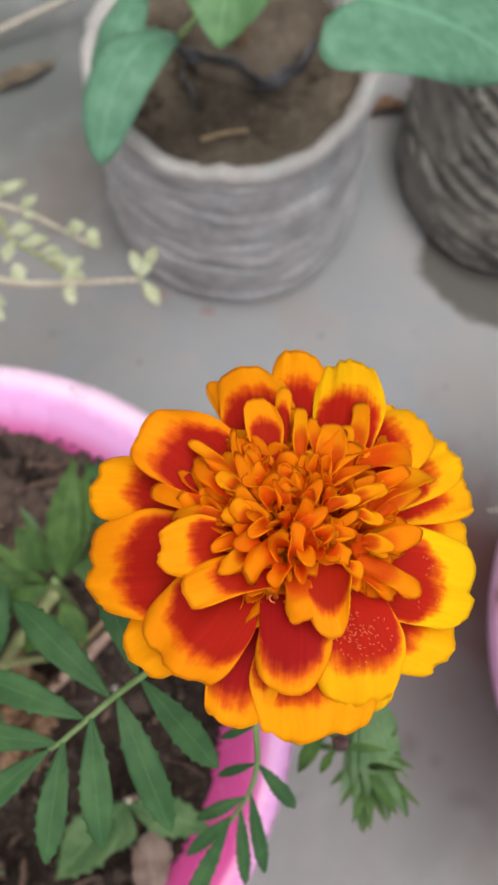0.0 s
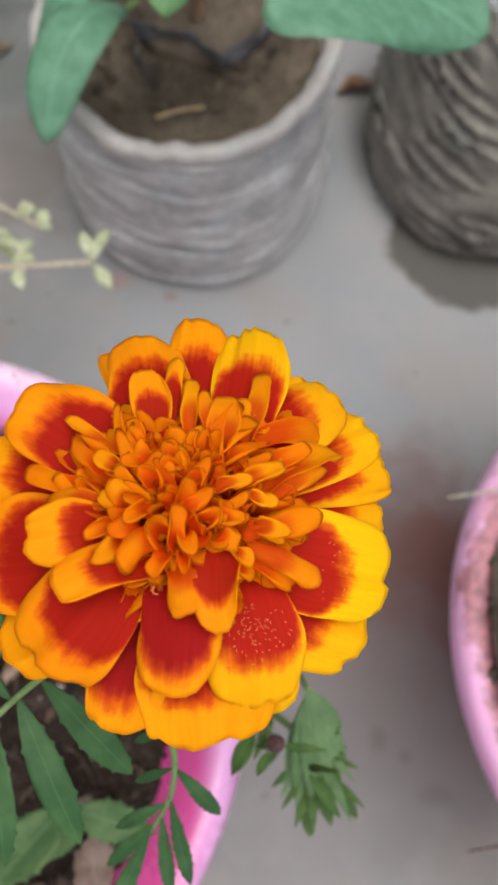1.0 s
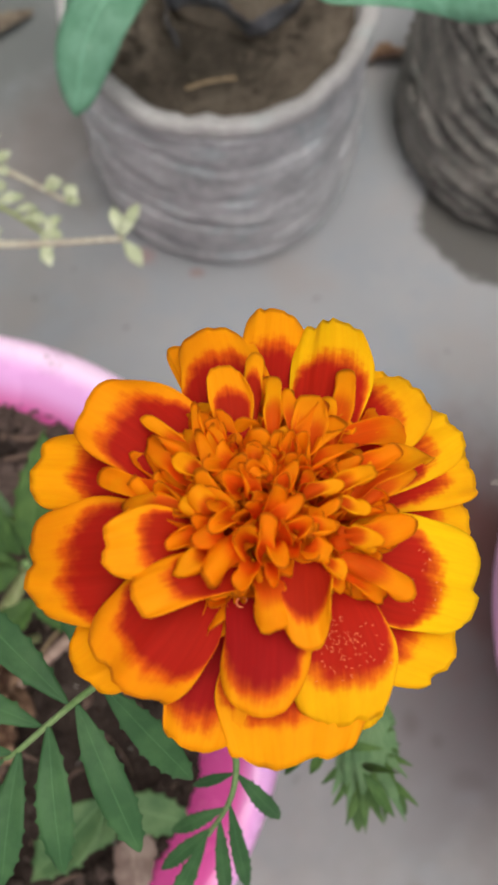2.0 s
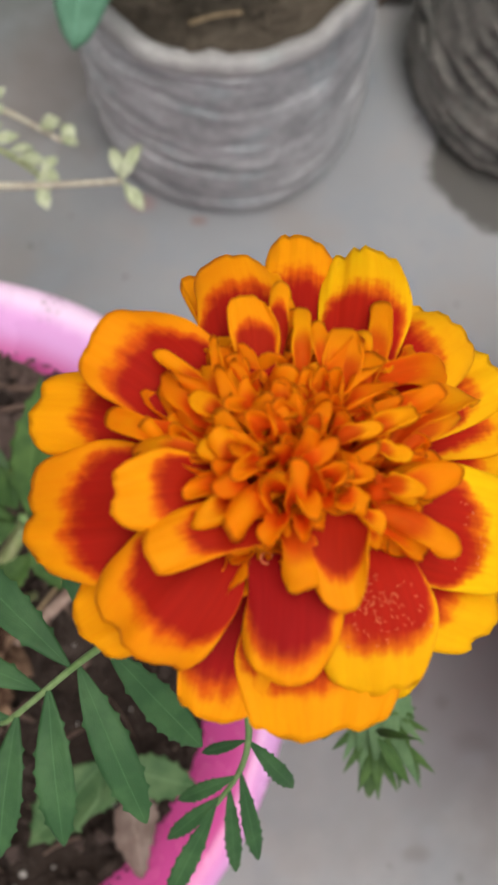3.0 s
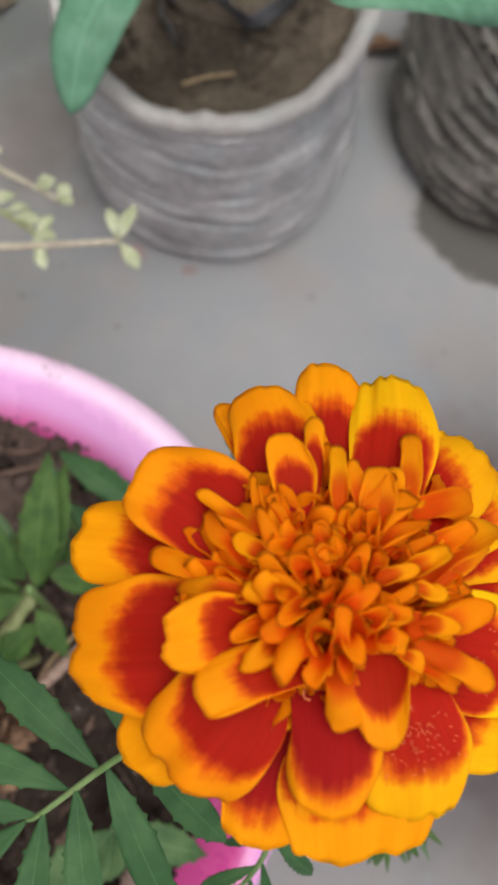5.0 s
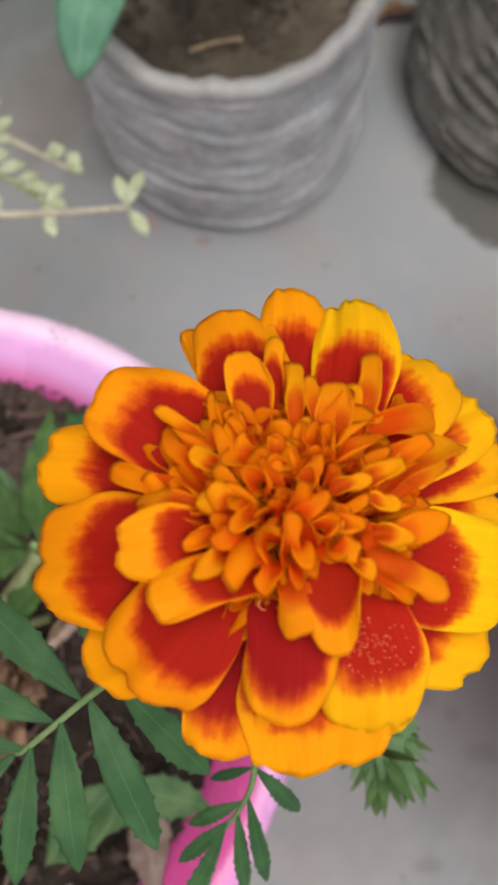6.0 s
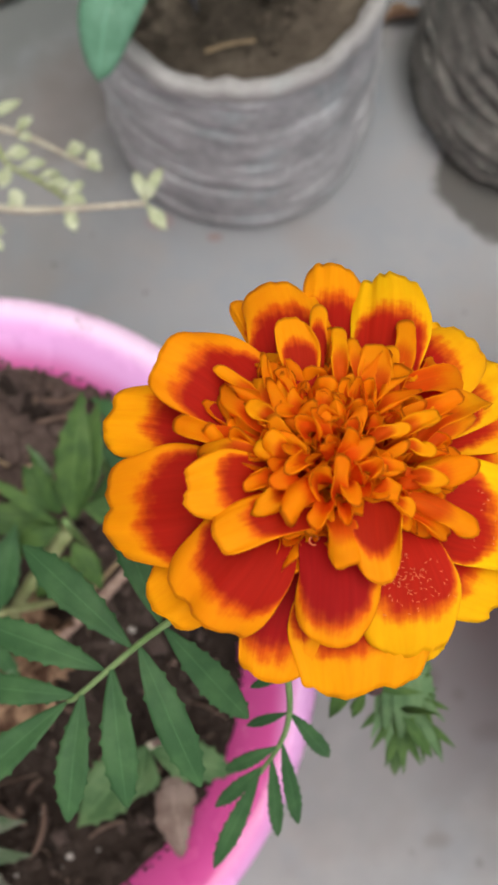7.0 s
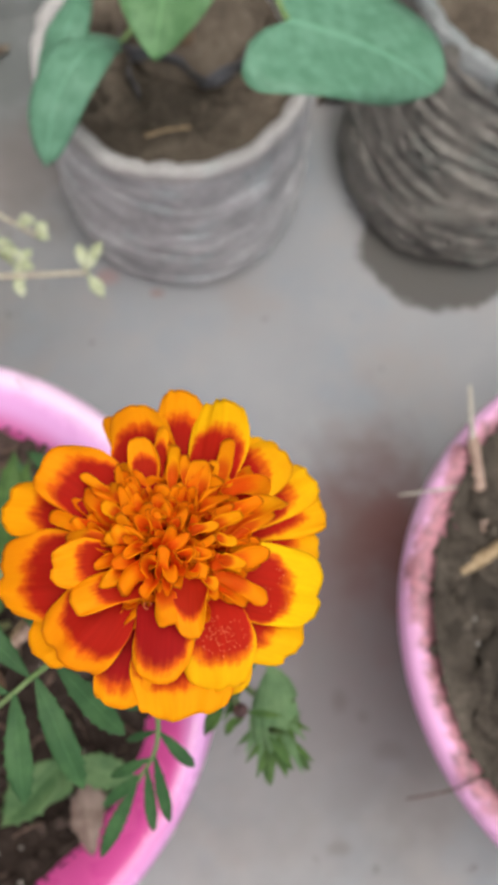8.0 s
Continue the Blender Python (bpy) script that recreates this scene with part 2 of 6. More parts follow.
def plastic_pink(name, dirt):
    n = Nodes(name, 0.34, 0.6)
    # bleached paler on top and outside; the deep inner pink also carries painted shade
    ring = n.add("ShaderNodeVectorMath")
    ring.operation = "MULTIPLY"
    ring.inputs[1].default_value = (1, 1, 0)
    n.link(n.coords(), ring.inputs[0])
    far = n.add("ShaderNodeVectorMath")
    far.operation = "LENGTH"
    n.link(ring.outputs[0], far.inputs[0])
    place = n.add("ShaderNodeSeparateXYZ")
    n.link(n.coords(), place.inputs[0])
    # light painted into the pink: paler at the back, as if shaded at the front
    light_shift = n.math("ADD", n.math("MAXIMUM", n.math("MINIMUM", n.math("MULTIPLY", place.outputs[1], 0.03 if dirt else 0.15), 0.0088), -0.0085), n.math("MULTIPLY", n.math("SUBTRACT", n.noise(30, 3), 0.5), 0.004))
    faded = n.smooth(n.math("ADD", far.outputs["Value"], light_shift), 0.1075, 0.1190)
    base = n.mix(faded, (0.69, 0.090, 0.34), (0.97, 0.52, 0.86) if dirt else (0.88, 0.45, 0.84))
    # painted highlight: near-white band on the outer edge, widest at the back
    base = n.mix(n.smooth(n.math("ADD", far.outputs["Value"], light_shift), 0.1218, 0.1288), base, (0.95, 0.70, 0.92))
    scuff = n.smooth(n.noise(1.0, 5, 0.65, n.stretch(n.coords(), (160, 160, 420))), 0.60, 0.72)
    base = n.mix(n.math("MULTIPLY", scuff, 0.18), base, (0.95, 0.62, 0.78))
    speck = n.smooth(n.noise(210, 3, 0.7), 0.72, 0.79)
    base = n.mix(n.math("MULTIPLY", speck, 0.4 + dirt * 0.3), base, (0.16, 0.09, 0.08))
    scratch = n.add("ShaderNodeVectorMath")
    scratch.operation = "DISTANCE"
    scratch.inputs[1].default_value = (0.043, 0.1115, 0.161)
    n.link(n.coords(), scratch.inputs[0])
    near = n.math("SUBTRACT", 1.0, n.smooth(scratch.outputs["Value"], 0.003, 0.0075))
    chip = n.math("MULTIPLY", n.smooth(n.noise(520, 2), 0.55, 0.62), near)
    base = n.mix(n.math("MULTIPLY", chip, 0.6), base, (0.22, 0.14, 0.16))
    if dirt:
        # earth smeared over the inner half of the rim
        flat = n.add("ShaderNodeVectorMath")
        flat.operation = "MULTIPLY"
        flat.inputs[1].default_value = (1, 1, 0)
        n.link(n.coords(), flat.inputs[0])
        size = n.add("ShaderNodeVectorMath")
        size.operation = "LENGTH"
        n.link(flat.outputs[0], size.inputs[0])
        inward = n.math("MULTIPLY", n.math("SUBTRACT", 0.1198, size.outputs["Value"]), 55.0)
        smear = n.smooth(n.math("ADD", n.math("ADD", n.math("MULTIPLY", n.noise(24, 3, 0.6), 1.5), n.math("MULTIPLY", n.noise(130, 6, 0.75), 1.1)), inward), 1.16, 1.50)
        base = n.mix(n.math("MULTIPLY", smear, dirt), base, n.mix(n.smooth(n.noise(240, 5, 0.65), 0.38, 0.66), (0.52, 0.215, 0.25), (0.17, 0.085, 0.080)))
    rough = n.math("ADD", 0.17 + 0.3 * dirt, n.math("MULTIPLY", n.noise(60, 4), 0.2))
    n.link(rough, n.bsdf.inputs["Roughness"])
    n.colour(base).bump(n.noise(260, 4), 0.12, 0.0006)
    n.bsdf.inputs["Coat Weight"].default_value = 0.12 * (1 - dirt)
    n.bsdf.inputs["Coat Roughness"].default_value = 0.22
    through_light = n.add("ShaderNodeRGB")
    through_light.outputs[0].default_value = (0.95, 0.16, 0.50, 1)
    return n.thin(0.12, through_light.outputs[0]).mat


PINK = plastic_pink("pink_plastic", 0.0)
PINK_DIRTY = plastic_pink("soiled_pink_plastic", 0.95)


def bag_material(name, dark, mid, light, bands):
    n = Nodes(name, 0.62, 0.35)
    long = n.noise(1.0, 5, 0.6, n.stretch(n.coords(), (13, 13, bands)), 0.35)
    fine = n.noise(240, 5, 0.65)
    both = n.math("ADD", n.math("MULTIPLY", long, 0.55), n.math("ADD", n.math("MULTIPLY", fine, 0.25), n.math("MULTIPLY", n.noise(60, 4), 0.20)))
    both = n.math("ADD", both, n.math("MULTIPLY", n.math("SUBTRACT", n.noise(26, 5, 0.7), 0.5), 0.28))
    col = n.ramp(both, [(0.34, dark), (0.50, mid), (0.66, light)])
    hue = n.smooth(n.noise(45, 2), 0.52, 0.68)
    col = n.mix(n.math("MULTIPLY", hue, 0.25), col, tuple(a * b for a, b in zip(mid, (0.75, 1.02, 1.05))))
    return n.colour(col).bump(both, 0.5, 0.002).mat


BAG_GREY = bag_material("faded_grey_film", (0.235, 0.235, 0.24), (0.46, 0.458, 0.462), (0.70, 0.70, 0.705), 60)
BAG_RIM = bag_material("rolled_film_edge", (0.34, 0.325, 0.31), (0.46, 0.445, 0.43), (0.56, 0.55, 0.53), 60)
BAG_DARK = bag_material("dark_film", (0.065, 0.064, 0.060), (0.19, 0.180, 0.160), (0.38, 0.355, 0.315), 60)
BAG_EDGE = bag_material("dull_film_edge", (0.15, 0.162, 0.160), (0.255, 0.27, 0.268), (0.37, 0.385, 0.385), 60)
BLACK_FILM = bag_material("black_film", (0.035, 0.034, 0.037), (0.105, 0.104, 0.112), (0.25, 0.25, 0.265), 90)


def concrete():
    n = Nodes("concrete", 0.82, 0.3)
    at = n.coords()
    broad, mid, fine = n.noise(3.2, 4), n.noise(22, 5, 0.6), n.noise(700, 5, 0.7)
    col = n.mix(n.smooth(broad, 0.3, 0.7), (0.27, 0.278, 0.288), (0.345, 0.35, 0.355))
    col = n.mix(n.math("MULTIPLY", n.smooth(mid, 0.42, 0.75), 0.35), col, (0.40, 0.40, 0.40))
    col = n.mix(n.math("MULTIPLY", n.smooth(n.noise(11, 5, 0.6), 0.46, 0.66), 0.55), col, (0.31, 0.275, 0.255))
    col = n.mix(n.math("MULTIPLY", n.smooth(n.noise(16, 5, 0.6), 0.48, 0.68), 0.55), col, (0.26, 0.295, 0.33))
    col = n.mix(n.math("MULTIPLY", n.smooth(fine, 0.5, 0.8), 0.2), col, (0.15, 0.15, 0.15))
    spot = n.smooth(n.noise(58, 2, 0.5), 0.70, 0.75)
    col = n.mix(n.math("MULTIPLY", spot, 0.6), col, (0.12, 0.105, 0.10))
    fleck = n.smooth(n.noise(95, 1, 0.5), 0.775, 0.80)
    col = n.mix(n.math("MULTIPLY", fleck, 0.8), col, (0.55, 0.53, 0.50))

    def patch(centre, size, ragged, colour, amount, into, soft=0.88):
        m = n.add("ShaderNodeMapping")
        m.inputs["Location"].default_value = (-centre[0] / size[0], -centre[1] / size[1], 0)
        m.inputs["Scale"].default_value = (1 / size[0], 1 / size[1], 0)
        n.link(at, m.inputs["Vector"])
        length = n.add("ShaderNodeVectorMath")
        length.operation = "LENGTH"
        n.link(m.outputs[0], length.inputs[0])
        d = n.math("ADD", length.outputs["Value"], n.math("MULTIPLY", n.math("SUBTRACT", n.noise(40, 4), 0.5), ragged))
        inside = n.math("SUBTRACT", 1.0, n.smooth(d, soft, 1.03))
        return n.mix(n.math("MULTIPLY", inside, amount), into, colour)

    # damp ground under the dark bag
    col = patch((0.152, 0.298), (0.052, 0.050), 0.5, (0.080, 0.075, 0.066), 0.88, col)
    # rusty stain between the pots, with the pots' shade painted into its colour
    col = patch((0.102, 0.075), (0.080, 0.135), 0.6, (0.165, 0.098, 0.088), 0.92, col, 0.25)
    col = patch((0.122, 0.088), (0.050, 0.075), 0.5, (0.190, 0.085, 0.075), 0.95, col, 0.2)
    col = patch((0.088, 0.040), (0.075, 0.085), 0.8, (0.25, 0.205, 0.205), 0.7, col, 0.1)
    # contact shade left of the dark bag, painted in with the damp
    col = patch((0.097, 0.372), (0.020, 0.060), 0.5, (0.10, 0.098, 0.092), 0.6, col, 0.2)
    # shade over the ground in front, painted as a broad darker patch
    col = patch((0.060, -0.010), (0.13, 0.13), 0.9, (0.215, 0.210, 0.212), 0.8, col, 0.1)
    # small earthy smudges
    col = patch((0.080, 0.020), (0.007, 0.010), 1.4, (0.15, 0.125, 0.12), 0.55, col, 0.2)
    col = patch((0.105, -0.006), (0.012, 0.008), 1.4, (0.15, 0.125, 0.12), 0.40, col, 0.2)
    col = patch((0.092, 0.012), (0.005, 0.005), 1.4, (0.15, 0.125, 0.12), 0.40, col, 0.2)
    col = patch((0.077, -0.054), (0.010, 0.005), 1.4, (0.15, 0.125, 0.12), 0.40, col, 0.2)
    # darker greenish grey at the back left
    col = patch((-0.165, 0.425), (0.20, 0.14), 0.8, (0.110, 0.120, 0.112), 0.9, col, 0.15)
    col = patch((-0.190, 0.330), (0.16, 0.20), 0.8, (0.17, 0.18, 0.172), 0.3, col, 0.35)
    # brown and rusty stains
    col = patch((-0.105, 0.345), (0.050, 0.060), 0.9, (0.20, 0.165, 0.15), 0.5, col, 0.2)
    col = patch((-0.055, 0.273), (0.010, 0.008), 1.0, (0.36, 0.23, 0.22), 0.7, col, 0.3)
    col = patch((-0.024, 0.262), (0.006, 0.004), 1.2, (0.28, 0.19, 0.17), 0.7, col, 0.4)
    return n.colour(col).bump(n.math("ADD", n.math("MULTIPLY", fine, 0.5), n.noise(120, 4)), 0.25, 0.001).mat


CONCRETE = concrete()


# ---- builders ----
def mesh_of(name, verts, faces, material, uvs=None, smooth=True):
    me = bpy.data.meshes.new(name)
    me.from_pydata([tuple(map(float, v)) for v in verts], [], faces)
    me.materials.append(material)
    if uvs is not None:
        layer = me.uv_layers.new(name="UVMap")
        index = np.empty(len(me.loops), dtype=np.int32)
        me.loops.foreach_get("vertex_index", index)
        layer.data.foreach_set("uv", np.asarray(uvs, dtype=np.float32)[index].ravel())
    me.polygons.foreach_set("use_smooth", [smooth] * len(me.polygons))
    me.update()
    return me


def part(name, me, parent, label=""):
    ob = new(name, me)
    ob.parent = parent
    return tagged(ob, label) if label else ob


def thing(name, label, category, at=(0, 0, 0), me=None, group="", kind=""):
    ob = new(name, me)
    ob.location = at
    return tagged(ob, label, category, group, kind)


def sheet(name, grid, thick, material):
    """A closed thin sheet from a grid of places (along, across)."""
    g = np.asarray(grid, float)
    a, b, _ = g.shape
    du, dv = np.gradient(g, axis=0), np.gradient(g, axis=1)
    normal = np.cross(dv, du)
    normal /= np.linalg.norm(normal, axis=2, keepdims=True) + 1e-12
    taper = np.ones((a, b, 1))
    taper[:, [0, -1]] = 0.35
    taper[[0, -1]] = 0.35
    top, low = g + normal * thick * 0.5 * taper, g - normal * thick * 0.5 * taper
    verts = np.concatenate([top.reshape(-1, 3), low.reshape(-1, 3)])
    s, q = np.meshgrid(np.linspace(0, 1, a), np.linspace(0, 1, b), indexing="ij")
    uv = np.stack([q.ravel(), s.ravel()], 1)
    faces, o = [], a * b
    for i in range(a - 1):
        for j in range(b - 1):
            p, r = i * b + j, (i + 1) * b + j
            faces.append((p, p + 1, r + 1, r))
            faces.append((o + p, o + r, o + r + 1, o + p + 1))
    for i in range(a - 1):
        for j in (0, b - 1):
            p, r = i * b + j, (i + 1) * b + j
            faces.append((p, r, o + r, o + p) if j == 0 else (r, p, o + p, o + r))
    for j in range(b - 1):
        for i in (0, a - 1):
            p, r = i * b + j, i * b + j + 1
            faces.append((r, p, o + p, o + r) if i == 0 else (p, r, o + r, o + p))
    me = mesh_of(name, verts, faces, material, np.concatenate([uv, uv]))
    # the narrow edge is flat, so that both faces keep their own shading
    me.polygons.foreach_set("use_smooth", [k < 2 * (a - 1) * (b - 1) for k in range(len(faces))])
    return me


def spline(points, steps):
    """A smooth line through the points."""
    p = np.asarray(points, float)
    p = np.concatenate([[2 * p[0] - p[1]], p, [2 * p[-1] - p[-2]]])
    out = []
    for i in range(1, len(p) - 2):
        for t in np.linspace(0, 1, steps, endpoint=False):
            a, b, c, d = p[i - 1], p[i], p[i + 1], p[i + 2]
            out.append(0.5 * (2 * b + (c - a) * t + (2 * a - 5 * b + 4 * c - d) * t * t + (3 * b - a - 3 * c + d) * t ** 3))
    out.append(p[-2])
    return np.array(out)


def tube(name, points, r0, r1, material, sides=8, steps=6, knots=0.0, seed=0):
    line = spline(points, steps)
    rng = np.random.default_rng(seed)
    ahead = np.gradient(line, axis=0)
    ahead /= np.linalg.norm(ahead, axis=1, keepdims=True) + 1e-12
    side = np.cross(ahead, (0.31, 0.17, 0.93))
    side /= np.linalg.norm(side, axis=1, keepdims=True) + 1e-12
    up = np.cross(side, ahead)
    verts, faces, n = [], [], len(line)
    for i in range(n):
        r = (r0 + (r1 - r0) * i / (n - 1)) * (1 + knots * rng.uniform(-1, 1))
        for k in range(sides):
            a = 2 * math.pi * k / sides
            verts.append(line[i] + r * (math.cos(a) * side[i] + math.sin(a) * up[i]))
    for i in range(n - 1):
        for k in range(sides):
            faces.append((i * sides + k, i * sides + (k + 1) % sides, (i + 1) * sides + (k + 1) % sides, (i + 1) * sides + k))
    faces.append(tuple(range(sides - 1, -1, -1)))
    faces.append(tuple((n - 1) * sides + k for k in range(sides)))
    return mesh_of(name, verts, faces, material)


def revolve(name, profile, sides, material, shape=None):
    """A turned form from (radius, height) pairs; shape(x, y, z, angle, row) may move each place."""
    verts, faces, n = [], [], len(profile)
    for i, (r, z) in enumerate(profile):
        for k in range(sides):
            a = 2 * math.pi * k / sides
            p = (r * math.cos(a), r * math.sin(a), z)
            verts.append(shape(*p, a, i) if shape else p)
    for i in range(n - 1):
        for k in range(sides):
            faces.append((i * sides + k, i * sides + (k + 1) % sides, (i + 1) * sides + (k + 1) % sides, (i + 1) * sides + k))
    faces.append(tuple(range(sides - 1, -1, -1)))
    return mesh_of(name, verts, faces, material)


def wander(x, y, z, scale):
    return noise.noise(Vector((x * scale, y * scale, z * scale)))


def leaflet(name, base, tip, width, material, teeth=7, tooth=0.10, sag=0.06, cup=0.10, up=(0, 0, 1), twist=0.0, seed=0, wide=0.45, full=0.85, thick=0.0004, rows=2, crumple=0.0, lobe=0.0, spike=0.0, shear=0.0):
    """A leaf blade with a sawn margin: base and tip places, greatest width at the share "wide" of its length."""
    rng = np.random.default_rng(seed)
    base, tip, up = np.asarray(base, float), np.asarray(tip, float), np.asarray(up, float)
    along = tip - base
    length = np.linalg.norm(along)
    along /= length
    side = np.cross(along, up)
    side /= np.linalg.norm(side)
    over = np.cross(side, along)
    count, across = teeth * rows * 2 + 1, np.array([-1, -0.72, -0.36, 0, 0.36, 0.72, 1])
    grid, ph = [], rng.uniform(0, 6)
    marks = (np.arange(count)[:, None] + rng.integers(0, 3, 2)) % 4 == 0
    marks &= rng.random((count, 2)) < 0.8
    for i in range(count):
        s = i / (count - 1)
        w = math.sin(math.pi * min(1.0, s ** (math.log(0.5) / math.log(wide)))) ** full * (1 - 0.18 * s ** 5)
        if lobe:
            w = 0.55 + 0.45 * math.sqrt(math.sin(math.pi / 2 * min(1.0, s / 0.16)))
        row, whole = [], w
        for q in across:
            # a heart-shaped blade is fuller on one half than on the other
            w = 0.5 * width * max(whole * (((1 - s ** 2.2) ** 0.9 if q > 0 else (1 - s ** 4) ** 0.8) if lobe else 1), 0.03)
            saw = (i % (2 * rows)) / (2 * rows) if teeth else 0
            reach = w * (1 + tooth * (saw * 2 - 0.6) * (0.15 < s < 0.95) * (abs(q) == 1))
            if spike and abs(q) == 1 and 0.22 < s < 0.93 and marks[i, int(q > 0)]:
                reach += 0.85 * spike * width
            turn = twist * s
            x, h = q * reach, cup * reach * abs(q) ** 1.5 + 0.05 * width * math.sin(7 * s + ph + 2 * q) * abs(q)
            x, h = x * math.cos(turn) - h * math.sin(turn), x * math.sin(turn) + h * math.cos(turn)
            p = base + along * length * s + side * x + over * (h + sag * length * math.sin(math.pi * s))
            p = p - along * shear * x
            if lobe:
                p = p - along * length * lobe * (1 - s) ** 3 * math.sin(math.pi * min(1.0, abs(q) * 0.70))
            if crumple:
                p = p + crumple * np.array(noise.noise_vector(Vector(p * 140 + seed))) + 0.5 * crumple * np.array(noise.noise_vector(Vector(p * 420 + seed)))
            row.append(p)
        grid.append(row)
    return sheet(name, grid, thick, material)


# ---- ground ----
def ground():
    verts, faces = [], []
    edges = [-400, -60, -8, -1.5, -0.5, -0.25, 0, 0.25, 0.5, 0.8, 1.5, 8, 60, 400]
    for y in edges:
        for x in edges:
            verts.append((x, y, 0))
    n = len(edges)
    for j in range(n - 1):
        for i in range(n - 1):
            faces.append((j * n + i, j * n + i + 1, (j + 1) * n + i + 1, (j + 1) * n + i))
    return thing("ground", "grey smoothed concrete with damp and rusty stains and painted shade", "concrete ground", me=mesh_of("ground", verts, faces, CONCRETE), kind="structure")


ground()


def plaster():
    n = Nodes("weathered_plaster", 0.9, 0.2)
    col = n.mix(n.smooth(n.noise(2.2, 5, 0.6), 0.3, 0.7), (0.20, 0.20, 0.19), (0.31, 0.305, 0.29))
    return n.colour(col).bump(n.noise(60, 5), 0.4, 0.004).mat


def shade_wall(name, low, high):
    """A plain wall out of view, added to hold back light from the sky."""
    bm = bmesh.new()
    bmesh.ops.create_cube(bm, size=1.0)
    for v in bm.verts:
        v.co = Vector([a + (b - a) * (c + 0.5) for a, b, c in zip(low, high, v.co)])
    bmesh.ops.bevel(bm, geom=list(bm.edges), offset=0.012, segments=2, affect="EDGES")
    me = bpy.data.meshes.new(name)
    bm.to_mesh(me)
    bm.free()
    me.materials.append(PLASTER)
    thing(name, "plain grey plaster wall added out of view to block sky light", "wall", me=me, kind="structure")


PLASTER = plaster()
shade_wall("shade_wall_north", (-1.32, 1.30, 0.0), (3.0, 1.50, 2.6))
shade_wall("shade_wall_west", (-1.50, -2.0, 0.0), (-1.322, 1.50, 2.6))


# ---- pots ----
def soil_disc(name, radius, height, material, seed, rough, at, label, rise=0.004):
    rings, sides, verts, faces = 64, 180, [(0, 0, height)], []
    for i in range(1, rings + 1):
        r = radius * i / rings
        for k in range(sides):
            a = 2 * math.pi * k / sides
            x, y = r * math.cos(a), r * math.sin(a)
            h = rough * (1 - 0.6 * (i / rings) ** 6) * (wander(x + seed, y, 0, 28) + 0.5 * wander(x, y + seed, 2, 75) + 0.28 * wander(x, y, seed, 190) + 0.16 * wander(x + seed, y, 4, 420))
            verts.append((x, y, height + h + rise * (i / rings) ** 5))
    for k in range(sides):
        faces.append((0, 1 + k, 1 + (k + 1) % sides))
    for i in range(rings - 1):
        for k in range(sides):
            a, b = 1 + i * sides + k, 1 + i * sides + (k + 1) % sides
            faces.append((a, a + sides, b + sides, b))
    return thing(name, label, "soil", at, mesh_of(name, verts, faces, material))


def crumbs(name, label, radius, height, count, sizes, material, at, seed, inner=0.0, flat=0.8, rise=0.0):
    """Loose crumbs of earth or grit lying on the soil, all in one mesh."""
    rng, verts, faces = np.random.default_rng(seed), [], []
    ball = [(0, 0, 1), (0.9, 0, 0.3), (0.28, 0.85, 0.3), (-0.73, 0.53, 0.3), (-0.73, -0.53, 0.3), (0.28, -0.85, 0.3), (0.5, 0.4, -0.7), (-0.5, 0.4, -0.7), (0, -0.65, -0.7)]
    tri = [(0, 1, 2), (0, 2, 3), (0, 3, 4), (0, 4, 5), (0, 5, 1), (1, 6, 2), (2, 6, 7), (2, 7, 3), (3, 7, 4), (4, 7, 8), (4, 8, 5), (5, 8, 1), (1, 8, 6), (6, 8, 7)]
    for _ in range(count):
        r, a = radius * math.sqrt(rng.uniform(inner, 1)), rng.uniform(0, 2 * math.pi)
        size = sizes[0] + (sizes[1] - sizes[0]) * rng.random() ** 3
        turn = np.array(Euler(rng.uniform(0, 6, 3)).to_matrix())
        shape, o = rng.uniform(0.45, 1.35, 3) * (1, 1, flat), len(verts)
        for p in ball:
            q = turn @ (np.array(p) * shape * rng.uniform(0.6, 1.25, 3)) * size
            verts.append((r * math.cos(a) + q[0], r * math.sin(a) + q[1], height + rise * (r / radius) ** 5 + size * 0.35 + q[2] * 0.8))
        faces += [tuple(o + i for i in t) for t in tri]
    ob = thing(name, label, "soil crumbs", at, mesh_of(name, verts, faces, material, smooth=False), kind="stuff")
    return ob


